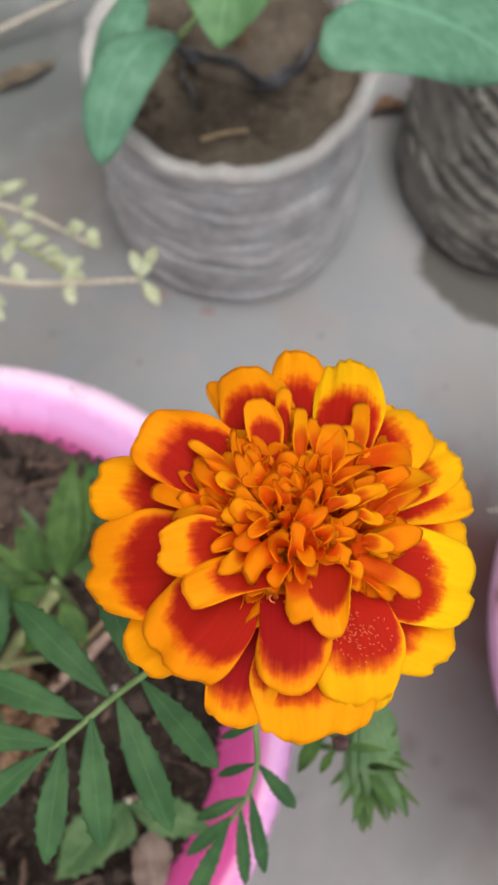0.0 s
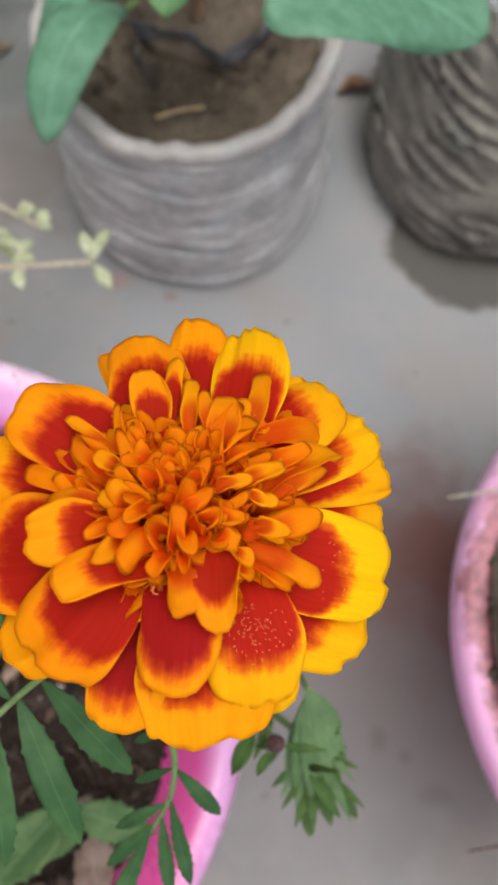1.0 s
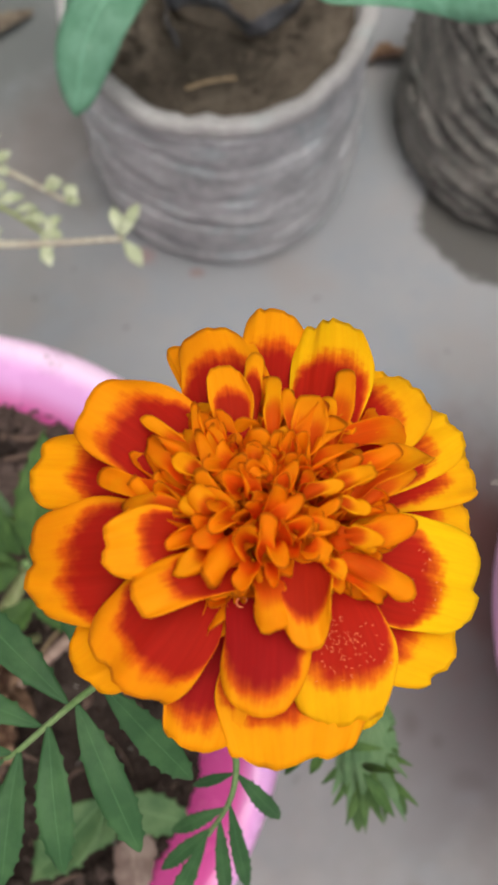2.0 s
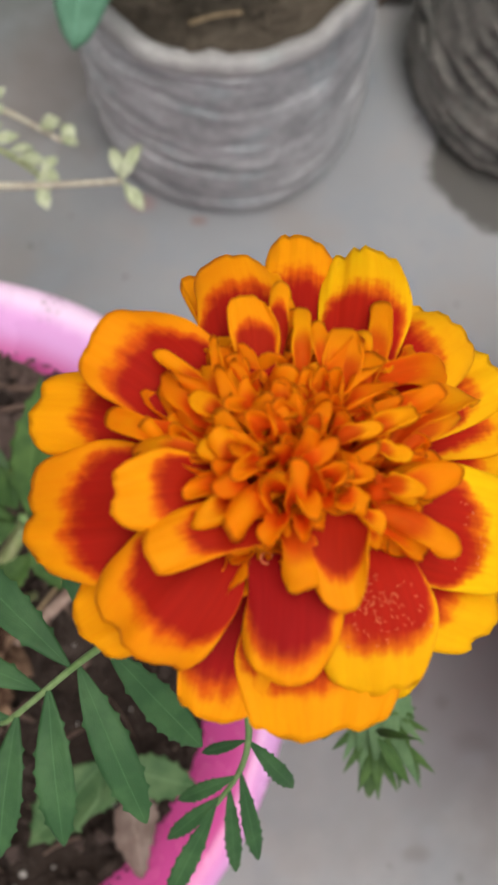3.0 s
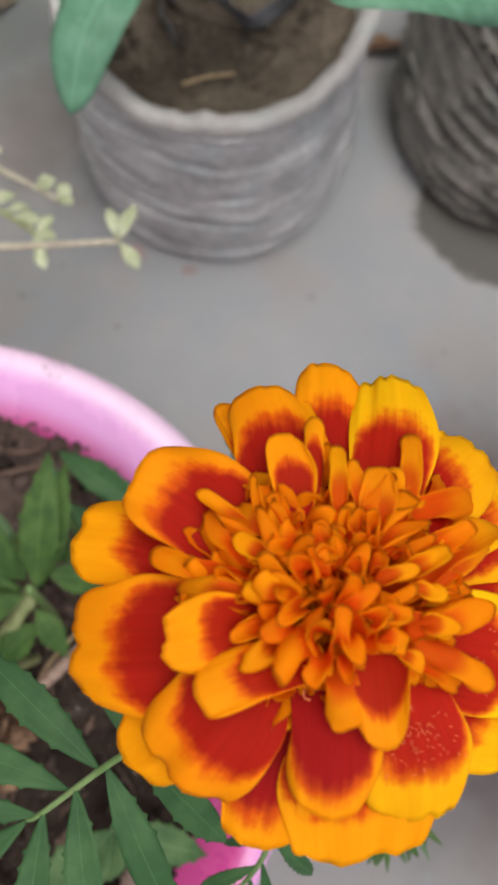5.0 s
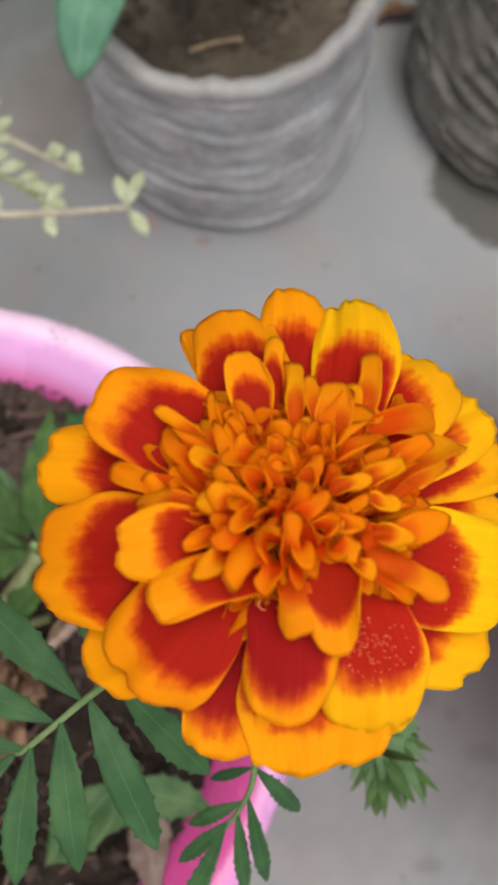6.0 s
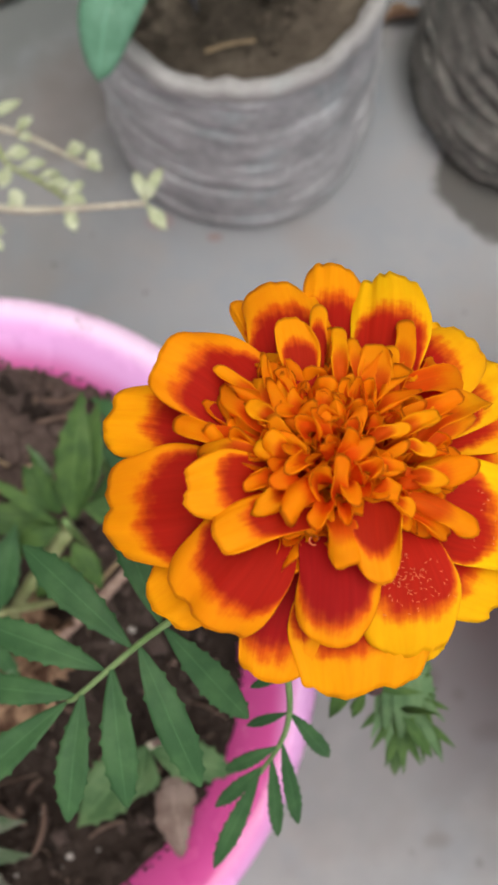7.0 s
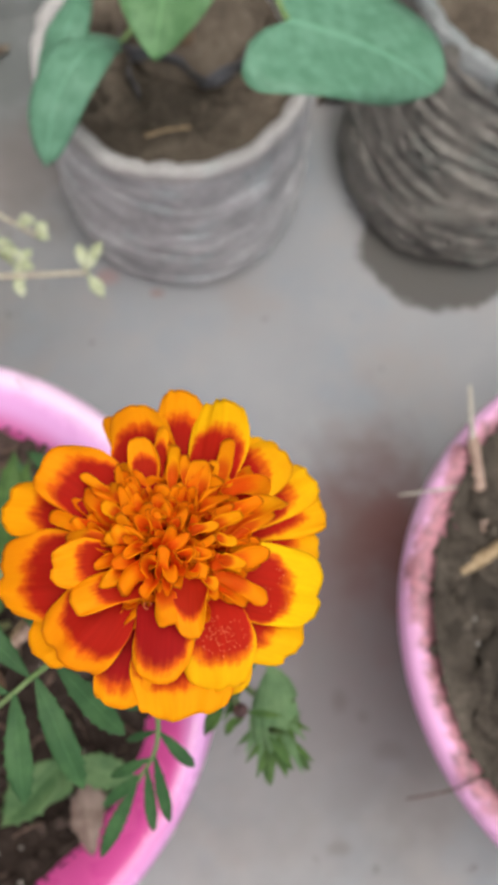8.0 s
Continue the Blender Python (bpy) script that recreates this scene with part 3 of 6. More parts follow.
def pink_pot(at, label, material, rim, big):
    pot = thing("flower_pot", label, "flower pot", at, group="pink pots")
    body = [(0.0, 0.004), (0.080, 0.0), (0.084, 0.003), (0.094, rim * 0.5), (0.109, rim - 0.028), (0.110, rim - 0.022),
            (0.108, rim - 0.021), (0.1045, rim - 0.030), (0.090, rim * 0.5), (0.082, 0.010), (0.0, 0.009)]
    part("pot_body", revolve("pot_body", body, 96, material), pot)
    edge = [(0.1085, rim - 0.024), (big - 0.004, rim - 0.023), (big - 0.0015, rim - 0.020), (big, rim - 0.012), (big - 0.0006, rim - 0.006), (big - 0.0022, rim - 0.0022),
            (big - 0.0055, rim), (big - 0.009, rim - 0.0004), (big - 0.0125, rim - 0.0016), (big - 0.0160, rim - 0.0036), (big - 0.0205, rim - 0.0068),
            (big - 0.0255, rim - 0.0108), (big - 0.0290, rim - 0.016), (big - 0.0310, rim - 0.028), (big - 0.0325, rim - 0.042)]
    me = revolve("rim", edge, 128, material, lambda x, y, z, a, i: (x * (1 + 0.003 * math.sin(3 * a)), y * (1 + 0.003 * math.cos(2 * a)), z))
    bm = bmesh.new()
    bm.from_mesh(me)
    bm.faces.ensure_lookup_table()
    bmesh.ops.delete(bm, geom=[f for f in bm.faces if len(f.verts) > 4], context="FACES_ONLY")
    bm.to_mesh(me)
    bm.free()
    part("rim", me, pot, "wide rounded pink rim")
    return pot


POT_A, POT_B = (-0.110, 0.0333, 0.0), (0.2138, 0.0469, 0.0)
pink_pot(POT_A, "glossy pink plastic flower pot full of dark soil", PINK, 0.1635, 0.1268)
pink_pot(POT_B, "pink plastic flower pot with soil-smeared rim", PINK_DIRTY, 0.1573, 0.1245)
EARTH_A = soil_disc("soil", 0.1020, 0.1385, SOIL, 3.1, 0.0058, POT_A, "dark crumbly potting soil in the pink pot", 0.0135)
EARTH_B = soil_disc("soil", 0.1130, 0.1462, SOIL_DAMP, 8.7, 0.016, POT_B, "damp dark soil in the smeared pink pot", 0.0116)
crumbs("soil_crumbs", "loose dark crumbs of potting soil", 0.099, 0.1400, 4200, (0.0005, 0.0046), SOIL, POT_A, 5, rise=0.0115)
crumbs("soil_crumbs", "crumbs of earth clinging to the inner pink wall", 0.1022, 0.1405, 1300, (0.0004, 0.0026), SOIL, POT_A, 25, 0.84, rise=0.0130)
crumbs("soil_crumbs", "loose crumbs of damp soil along the rim", 0.1095, 0.1475, 1900, (0.0008, 0.0085), SOIL_DAMP, POT_B, 6, 0.3, rise=0.007)
crumbs("soil_crumbs", "wet clods smeared along the inner rim", 0.1140, 0.1478, 900, (0.0005, 0.0034), SOIL_DAMP, POT_B, 16, 0.86, rise=0.0092)
crumbs("leaf_litter", "small tan flakes of plant litter on soil", 0.098, 0.1430, 300, (0.0006, 0.0036), LITTER, POT_A, 17, flat=0.25, rise=0.0110)
crumbs("grit", "pale grit scattered on dark soil", 0.100, 0.1430, 110, (0.0006, 0.0024), PEBBLE, POT_A, 7, rise=0.0120)
crumbs("grit", "pale grit scattered on damp soil", 0.105, 0.1520, 40, (0.0006, 0.0018), PEBBLE, POT_B, 8, rise=0.004)


def clods(soil, radius, height, count, material, seed, rise, big=1.0):
    """Larger lumps of earth, each a piece of its own, on three shared shapes."""
    r, shapes = np.random.default_rng(seed), []
    for k in range(3):
        bm = bmesh.new()
        bmesh.ops.create_icosphere(bm, subdivisions=3, radius=1.0)
        for v in bm.verts:
            v.co *= 1 + 0.45 * wander(v.co.x + k * 7, v.co.y, v.co.z, 1.3) + 0.34 * wander(v.co.x, v.co.y + k * 5, v.co.z, 3.1) + 0.20 * wander(v.co.x + k, v.co.y, v.co.z, 7.0)
            v.co.z *= 0.7
        me = bpy.data.meshes.new("clod")
        bm.to_mesh(me)
        bm.free()
        me.materials.append(material)
        me.polygons.foreach_set("use_smooth", [True] * len(me.polygons))
        shapes.append(me)
    for k in range(count):
        d, a = radius * math.sqrt(r.random()), r.uniform(0, 6.28)
        size = big * (0.0016 + 0.0034 * r.random() ** 2.2)
        ob = part("clod", shapes[k % 3], soil)
        ob.location = (d * math.cos(a), d * math.sin(a), height + rise * (d / radius) ** 5 + size * 0.2)
        ob.rotation_euler = (r.uniform(-0.4, 0.4), r.uniform(-0.4, 0.4), r.uniform(0, 6.28))
        ob.scale = (size * r.uniform(0.8, 1.3), size * r.uniform(0.8, 1.3), size)


def grow_bag(at, label, profile, folds, slant, material, rim_material, lean, seed, ridge, spacing, stray, cuff=0.008):
    """A wrinkled film bag: folds run round it, tilted by slant."""
    bag = thing("grow_bag", label, "grow bag", at)
    heights = [z for _, z in profile]
    top = heights[-1]
    rows = 96
    dense = [(float(np.interp(i / (rows - 1) * top, heights, [r for r, _ in profile])), i / (rows - 1) * top) for i in range(rows)]

    def shape(x, y, z, a, i):
        zz = z + slant * a * 0.075
        f = wander(math.cos(a) * 0.03 + seed, math.sin(a) * 0.03, zz * 0.55, 60) * 0.5 + wander(math.cos(a) * 0.05, math.sin(a) * 0.05 + seed, zz * 1.4, 60) * 0.35
        f = (1 - 2 * abs(f)) * folds + 0.4 * folds * wander(x, y, z + seed, 90)
        f += 0.0035 * wander(math.cos(a) * 0.02, math.sin(a) * 0.02, seed, 50)
        warp = 1.1 * wander(math.cos(a) * 0.05, math.sin(a) * 0.05 + seed, z, 45) + 0.5 * wander(x, y, z + seed, 70)
        crest = abs(math.sin(math.pi * (z + slant * a * 0.075) / spacing + 2.2 * stray * warp))
        f += ridge * (1 - 2 * crest ** 0.6) * max(0.0, 0.25 + 2.4 * wander(x + seed, y, 2.2 * z, 26))
        fade = min(1.0, 0.25 + z / top * 4)
        k = 1 + f * fade / 0.07
        share = z / top
        lift = 0.0035 * share ** 4 * wander(math.cos(a), math.sin(a), seed, 2.3)
        return x * k + lean[0] * share, y * k + lean[1] * share, z + lift

    part("bag_wall", revolve("bag_wall", dense, 240, material, shape), bag)
    r = profile[-1][0]
    ring = [(r + 0.0012 + 0.05 * cuff, top - cuff), (r + 0.0026 + 0.05 * cuff, top - 0.5 * cuff), (r + 0.0022, top + 0.0008), (r - 0.0010, top + 0.0018), (r - 0.0042, top + 0.0006), (r - 0.0062, top - 0.0016), (r - 0.0075, top - 0.010), (r - 0.0085, top - 0.022)]

    def roll(x, y, z, a, i):
        f = 0.0026 * wander(math.cos(a), math.sin(a), seed + 3, 5) + 0.0016 * wander(math.cos(a), math.sin(a), i * 0.1 + seed, 9)
        k = 1 + f / 0.07
        return x * k + lean[0], y * k + lean[1], z + 0.0035 * wander(math.cos(a), math.sin(a), seed, 2.3) + 0.0022 * wander(math.cos(a), math.sin(a), seed + 9, 7) + 0.0010 * wander(math.cos(a), math.sin(a), seed + 5, 19)

    me = revolve("rolled_rim", ring, 160, rim_material, roll)
    bm = bmesh.new()
    bm.from_mesh(me)
    bmesh.ops.delete(bm, geom=[f for f in bm.faces if len(f.verts) > 4], context="FACES_ONLY")
    bm.to_mesh(me)
    bm.free()
    part("rolled_rim", me, bag, "uneven pale rolled edge")
    return bag


clods(EARTH_A, 0.097, 0.1400, 110, SOIL, 61, 0.0115)
clods(EARTH_B, 0.106, 0.1475, 240, SOIL_DAMP, 62, 0.007, 1.5)
BAG_A, BAG_B = (-0.0073, 0.3350, 0.0), (0.166, 0.352, 0.0)
grow_bag(BAG_A, "faded grey wrinkled film grow bag with pale rim", [(0.0, 0.0), (0.065, 0.0002), (0.0706, 0.005), (0.0718, 0.03), (0.0718, 0.075), (0.0712, 0.1235)], 0.0008, 0.0, BAG_GREY, BAG_RIM, (-0.0002, 0.0055), 2.0, 0.0020, 0.0125, 0.24)
clods(soil_disc("soil", 0.069, 0.1095, SOIL_SHADE_PATCH, 12.3, 0.006, (BAG_A[0], BAG_A[1] + 0.0055, 0), "grey-brown soil with a painted shade patch in the grey bag"), 0.063, 0.1096, 26, SOIL_GREY, 63, 0.0)
crumbs("soil_crumbs", "loose grey-brown crumbs of soil", 0.064, 0.111, 320, (0.0008, 0.004), SOIL_GREY, (BAG_A[0], BAG_A[1] + 0.0055, 0), 9)
grow_bag(BAG_B, "dark wrinkled film grow bag on damp concrete", [(0.0, 0.0), (0.066, 0.0002), (0.076, 0.008), (0.078, 0.04), (0.074, 0.085), (0.068, 0.14)], 0.0016, 0.17, BAG_DARK, BAG_EDGE, (0.0185, 0.026), 5.0, 0.0040, 0.0100, 0.45, 0.026)
soil_disc("soil", 0.063, 0.126, SOIL_GREY, 22.3, 0.006, (BAG_B[0] + 0.0175, BAG_B[1] + 0.025, 0), "dry soil in the dark bag")


# ---- marigold ----
HEAD = np.array((0.0059, 0.0400, 0.3500))


def blade(name, base, tip, width, material, seed, arch=0.12, claw=0.42, dome=0.7, lobes=2, deep=0.03, cup=0.0, tilt=0.0, arc=0.0, crease=0.010, ruffle=0.05, full=0.72, curl=0.035, hook=0.0, fold=0.0):
    """A petal or floret of the bloom from its base to the middle of its tip (mm from the head).

    arch lifts the middle, dome rounds the tip, arc rolls it across (minus: humped), fold creases it along the
    middle, hook bends the tip up (minus: down), tilt turns it about its length."""
    rng = np.random.default_rng(seed)
    base, tip, width = np.array(base) / 1000, np.array(tip) / 1000, width / 1000
    small = arc != 0
    rows, cols = (15, 9) if small else (23, 21)
    along = tip - base
    length = np.linalg.norm(along)
    along /= length
    side = np.cross(along, (0, 0, 1))
    side /= np.linalg.norm(side)
    over = np.cross(side, along)
    p1, p2, p3, p4 = rng.uniform(0, 6.28, 4)
    bow = rng.uniform(-0.07, 0.07) * length
    lean, uneven = rng.uniform(-0.6, 0.6), rng.uniform(-0.1, 0.1)
    grid = []
    for s in np.linspace(0, 1, rows):
        w = 0.5 * width * (claw + (1 - claw) * math.sin(math.pi / 2 * min(1.0, s / full))) * (1 + (0.09 if small else 0.04) * math.sin(9 * s + p4)) * (1 - 0.13 * s ** 5)
        row = []
        for q in np.sin(np.linspace(-math.pi / 2, math.pi / 2, cols)):
            back = dome * 0.5 * width * (1 - max(0.0, 1 - abs(q) ** 2.2) ** 0.45)
            # rounded scallops with narrow notches between, and a fine uneven edge
            wave = 2.2 * (1 - abs(math.cos((0.9 * lobes + 0.5) * q + p1))) ** 1.4 + 0.5 * (1 - abs(math.cos(2.7 * lobes * q + p2))) + 0.16 * math.sin(17 * q + p3) + 0.10 * math.sin(31 * q + p4)
            back += (deep * wave + 0.06 * lean * q) * width * (0.8 if small else 1)
            run = s * (length - back * s ** 0.5)
            h = arch * length * 4 * s * (1 - s) * (1 - 0.25 * s)
            h += hook * length * max(0.0, (s - 0.6) / 0.4) ** 2
            if small:
                turn = radians(arc) * (0.8 + 0.2 * math.cos(5 * s + p2)) * (1 - 0.35 * s)
                x, lift = w * math.sin(turn * q) / turn, w * (1 - math.cos(turn * q)) / turn
                lift += fold * w * abs(q) + 0.12 * width * math.sin(8 * s + 3 * q + p3) * abs(q)
            else:
                x, lift = w * q * (1 + uneven * q), cup * width * (q * q - 0.3) * s
                lift += ruffle * width * s ** 2 * (math.sin(3.4 * q + p2) + 0.45 * math.sin(7.5 * q + p3))
                lift += 0.018 * width * s ** 4 * (math.sin(17 * q + p4) + math.sin(11 * q + p1))
                lift -= curl * width * max(0.0, (s - 0.66) / 0.34) ** 2 * (1 + 0.6 * math.sin(5 * q + p1))
            lift += crease * width * s * math.sin(15 * q + p1 + 2 * s)
            turn = tilt * (0.3 + 0.7 * s)
            x, lift = x * math.cos(turn) - lift * math.sin(turn), x * math.sin(turn) + lift * math.cos(turn)
            row.append(base + along * run + side * (x + bow * 4 * s * (1 - s)) + over * (h + lift))
        grid.append(row)
    part(name, sheet(name, grid, 0.00016, material), head)
    return np.array(grid)


plant = thing("marigold_plant", "flowering marigold with one large red and orange bloom", "marigold", (-0.012, 0.045, 0.132))
origin = Vector((-0.012, 0.045, 0.132))


def own(name, me, parent=None, label=""):
    """A part of the marigold, given in the world's places."""
    ob = part(name, me, parent or plant, label)
    if parent is None or parent is plant:
        ob.location = -origin
    return ob


calyx = revolve("flower_head", [(0.0, -0.026), (0.003, -0.026), (0.0045, -0.020), (0.0075, -0.010), (0.0085, 0.0)], 20, STEM)
head = part("flower_head", calyx, plant, "double marigold bloom, red petals edged orange-yellow")
head.location = Vector(HEAD) - origin

part("flower_disc", revolve("flower_disc", [(0.0, -0.001), (0.0086, -0.001), (0.0105, 0.003), (0.0100, 0.008), (0.0075, 0.0120), (0.004, 0.0142), (0.0, 0.0150)], 28, PETAL_INNER), head, "orange-red heart of the bloom")

# base and tip in mm from the head, width in mm
# outer ring, lower petals
blade("petal", (-0.1, 7.5, 4.0), (-12.8, 29.9, 2.0), 4.2, PETAL_OUTER, 101, arch=0.12, dome=0.9, lobes=1)
blade("petal", (0.7, 8.2, 5.0), (3.4, 35.8, 3.0), 11.1, PETAL_OUTER, 152, arch=0.1, dome=0.8, lobes=1, deep=0.006, claw=0.6)
blade("petal", (7.3, 5.7, 3.0), (32.5, 17.3, -3.0), 10.8, PETAL_YELLOW, 103, arch=0.12, dome=0.65, lobes=2, claw=0.5)
blade("petal", (8.6, 3.2, 3.0), (34.7, 10.9, -4.0), 10.5, PETAL_YELLOW, 104, arch=0.12, dome=0.6, lobes=2, claw=0.5)
blade("petal", (8.6, 0.7, 3.0), (33.1, 3.6, -3.0), 10.8, PETAL_YELLOW, 105, arch=0.12, dome=0.6, lobes=2, claw=0.5)
blade("petal", (7.9, -5.2, 3.0), (28.7, -18.3, 0.0), 18.4, PETAL_YELLOW, 106, arch=0.12, dome=0.6, lobes=3, claw=0.5)
blade("petal", (6.4, -8.1, 3.0), (15.0, -28.4, 1.0), 11.4, PETAL_YELLOW, 107, arch=0.1, dome=0.7, lobes=2, claw=0.5)
blade("petal", (3.4, -9.4, 5.0), (5.2, -33.3, 4.0), 22.1, PETAL_OUTER, 108, arch=0.1, dome=0.36, lobes=3, deep=0.025, claw=0.5)
blade("petal", (-2.0, -7.5, 5.0), (-9.3, -30.8, 5.0), 12.3, PETAL_DEEP, 109, arch=0.1, dome=0.5, lobes=2, deep=0.02, claw=0.65)
blade("petal", (-7.9, -6.3, 4.0), (-25.8, -20.0, 4.0), 13.1, PETAL_OUTER, 110, arch=0.1, dome=0.6, lobes=2, claw=0.5)
blade("petal", (-8.8, 2.7, 5.0), (-33.4, 10.1, 4.0), 13.1, PETAL_OUTER, 111, arch=0.1, dome=0.55, lobes=2, deep=0.03, claw=0.55)
# outer ring, upper petals
blade("petal", (-2.1, 7.3, 8.0), (-6.0, 31.3, 6.0), 13.5, PETAL_OUTER, 121, arch=0.12, dome=0.55, lobes=2, deep=0.01, tilt=-0.1, claw=0.6)
blade("petal", (6.5, 6.8, 8.0), (12.6, 33.2, 4.0), 12.5, PETAL_YELLOW, 122, arch=0.12, dome=0.55, lobes=2, deep=0.01, tilt=0.2, crease=0.03, claw=0.6)
blade("petal", (7.5, 5.9, 6.0), (24.4, 23.8, 2.0), 15.5, PETAL_YELLOW, 123, arch=0.14, dome=0.55, lobes=3, deep=0.03, tilt=0.1, claw=0.5)
specked = blade("petal", (9.0, -5.1, 7.0), (33.1, -8.8, 1.0), 17.4, PETAL_YELLOW, 124, arch=0.16, dome=0.6, lobes=3, deep=0.025, claw=0.45)
dusty = blade("petal", (8.6, -7.4, 9.0), (12.5, -28.0, 7.0), 14.9, PETAL_YELLOW, 125, arch=0.14, dome=0.55, lobes=3, deep=0.028, claw=0.55)
blade("petal", (0.5, -8.9, 12.0), (1.0, -26.8, 14.0), 12.0, PETAL_DEEP, 126, arch=0.12, dome=0.95, lobes=2, deep=0.015, claw=0.66, cup=-0.12)
blade("petal", (-7.3, -8.4, 12.0), (-18.6, -22.7, 11.0), 16.9, PETAL_OUTER, 127, arch=0.14, dome=0.5, lobes=3, deep=0.028, claw=0.55, cup=-0.05)
blade("petal", (-7.8, -3.1, 9.0), (-33.2, -6.2, 6.0), 18.4, PETAL_OUTER, 128, arch=0.12, dome=0.42, lobes=3, deep=0.028, claw=0.55)
blade("petal", (-6.9, 4.8, 10.0), (-23.6, 17.8, 14.0), 15.3, PETAL_OUTER, 129, arch=0.06, dome=0.75, lobes=2, deep=0.028, claw=0.55, tilt=-0.1)
# broad petals of the middle
blade("petal", (-6.9, -3.3, 14.0), (-19.6, -6.0, 22.0), 9.5, PETAL_MID, 141, arch=0.12, dome=0.5, lobes=3, deep=0.03, tilt=0.25, claw=0.5)
blade("petal", (-1.1, -7.7, 15.0), (-16.0, -12.0, 21.0), 7.5, PETAL_MID, 142, arch=0.14, dome=0.5, lobes=2, deep=0.03, tilt=-0.3, claw=0.6)
blade("petal", (6.2, -5.9, 17.0), (6.5, -18.8, 19.0), 7.9, PETAL_MID, 143, arch=0.1, dome=1.5, lobes=1, deep=0.03, cup=0.25, tilt=-0.35, claw=0.75)
blade("petal", (1.0, -8.1, 17.0), (2.3, -16.6, 19.0), 5.1, PETAL_TONGUE, 144, arch=0.16, dome=0.5, lobes=2, arc=-70, claw=0.7)
blade("petal", (-3.1, 8.5, 14.0), (-4.2, 21.7, 15.0), 6.1, PETAL_MID, 145, arch=0.08, dome=0.9, lobes=1, cup=0.35, claw=0.6)
blade("petal", (6.0, 7.1, 15.0), (8.2, 16.7, 16.0), 6.1, PETAL_TONGUE, 146, arch=0.14, dome=0.95, lobes=1, arc=90, claw=0.6)
blade("petal", (9.3, 6.5, 14.0), (13.8, 22.6, 10.0), 3.6, PETAL_TONGUE, 147, arch=0.12, dome=1.2, lobes=1, arc=80, claw=0.6)
blade("petal", (-0.3, 12.3, 14.0), (0.3, 24.7, 12.0), 3.2, PETAL_MID, 148, arch=0.12, dome=1.4, lobes=1, arc=-60)
blade("petal", (2.4, 9.1, 15.0), (2.8, 19.7, 15.0), 3.2, PETAL_TONGUE, 149, arch=0.25, dome=1.2, lobes=1, arc=110)
blade("petal", (5.1, 9.1, 15.0), (4.5, 17.5, 16.0), 2.6, PETAL_TONGUE, 150, arch=0.2, dome=1.3, lobes=1, arc=120)
# long florets round the middle
blade("floret", (9.9, -5.0, 17.0), (21.7, -2.4, 17.0), 4.7, PETAL_INNER, 200, arch=0.08, dome=1.2, lobes=1, deep=0.05, arc=-90, tilt=-0.5, hook=0, fold=0.15)
blade("floret", (11.7, -3.7, 17.0), (16.9, -4.6, 18.0), 3.6, PETAL_TONGUE, 201, arch=0.18, dome=2.0, lobes=2, deep=0.07, arc=90, tilt=-0.2, hook=-0.15, fold=0.35)
blade("floret", (10.3, -6.4, 17.0), (20.8, -11.2, 14.0), 4.8, PETAL_TONGUE, 202, arch=0.13, dome=0.9, lobes=1, deep=0.05, arc=-105, tilt=0.0, hook=0.12, fold=0)
blade("floret", (9.1, -7.0, 16.0), (17.6, -12.0, 13.0), 4.1, PETAL_INNER, 203, arch=0.08, dome=1.6, lobes=2, deep=0.07, arc=90, tilt=0.2, hook=-0.08, fold=0.15)
blade("floret", (11.2, -0.4, 15.0), (25.5, 9.3, 9.0), 5.3, PETAL_TONGUE, 204, arch=0.18, dome=1.2, lobes=1, deep=0.05, arc=60, tilt=0.5, hook=0, fold=0.35)
blade("floret", (13.0, 0.0, 15.0), (23.0, 6.9, 13.0), 3.7, PETAL_TONGUE, 205, arch=0.13, dome=2.0, lobes=2, deep=0.07, arc=-90, tilt=-0.4, hook=-0.15, fold=0)
blade("floret", (8.6, 4.9, 16.0), (20.1, 8.5, 14.0), 3.3, PETAL_INNER, 206, arch=0.08, dome=0.9, lobes=1, deep=0.05, arc=75, tilt=-0.1, hook=0.12, fold=0.15)
blade("floret", (8.4, 1.8, 17.0), (16.5, 5.1, 18.0), 3.6, PETAL_TONGUE, 207, arch=0.18, dome=1.6, lobes=2, deep=0.07, arc=105, tilt=0.1, hook=-0.08, fold=0.35)
blade("floret", (10.0, 0.6, 18.0), (15.2, -1.0, 19.0), 3.2, PETAL_TONGUE, 208, arch=0.13, dome=1.2, lobes=1, deep=0.05, arc=120, tilt=0.4, hook=0, fold=0)
blade("floret", (9.9, 9.2, 13.0), (23.6, 14.3, 8.0), 4.6, PETAL_INNER, 209, arch=0.08, dome=2.0, lobes=2, deep=0.07, arc=60, tilt=-0.5, hook=-0.15, fold=0.15)
blade("floret", (11.0, 11.5, 12.0), (13.9, 13.9, 12.0), 3.8, PETAL_TONGUE, 210, arch=0.18, dome=0.9, lobes=1, deep=0.05, arc=90, tilt=-0.2, hook=0.12, fold=0.35)
blade("floret", (6.0, 0.8, 19.0), (11.6, 2.5, 21.0), 3.2, PETAL_TONGUE, 211, arch=0.13, dome=1.6, lobes=2, deep=0.07, arc=135, tilt=0.0, hook=-0.08, fold=0)
blade("floret", (-8.6, 2.0, 15.0), (-21.9, 5.8, 14.0), 3.7, PETAL_INNER, 212, arch=0.08, dome=1.2, lobes=1, deep=0.05, arc=75, tilt=0.2, hook=0, fold=0.15)
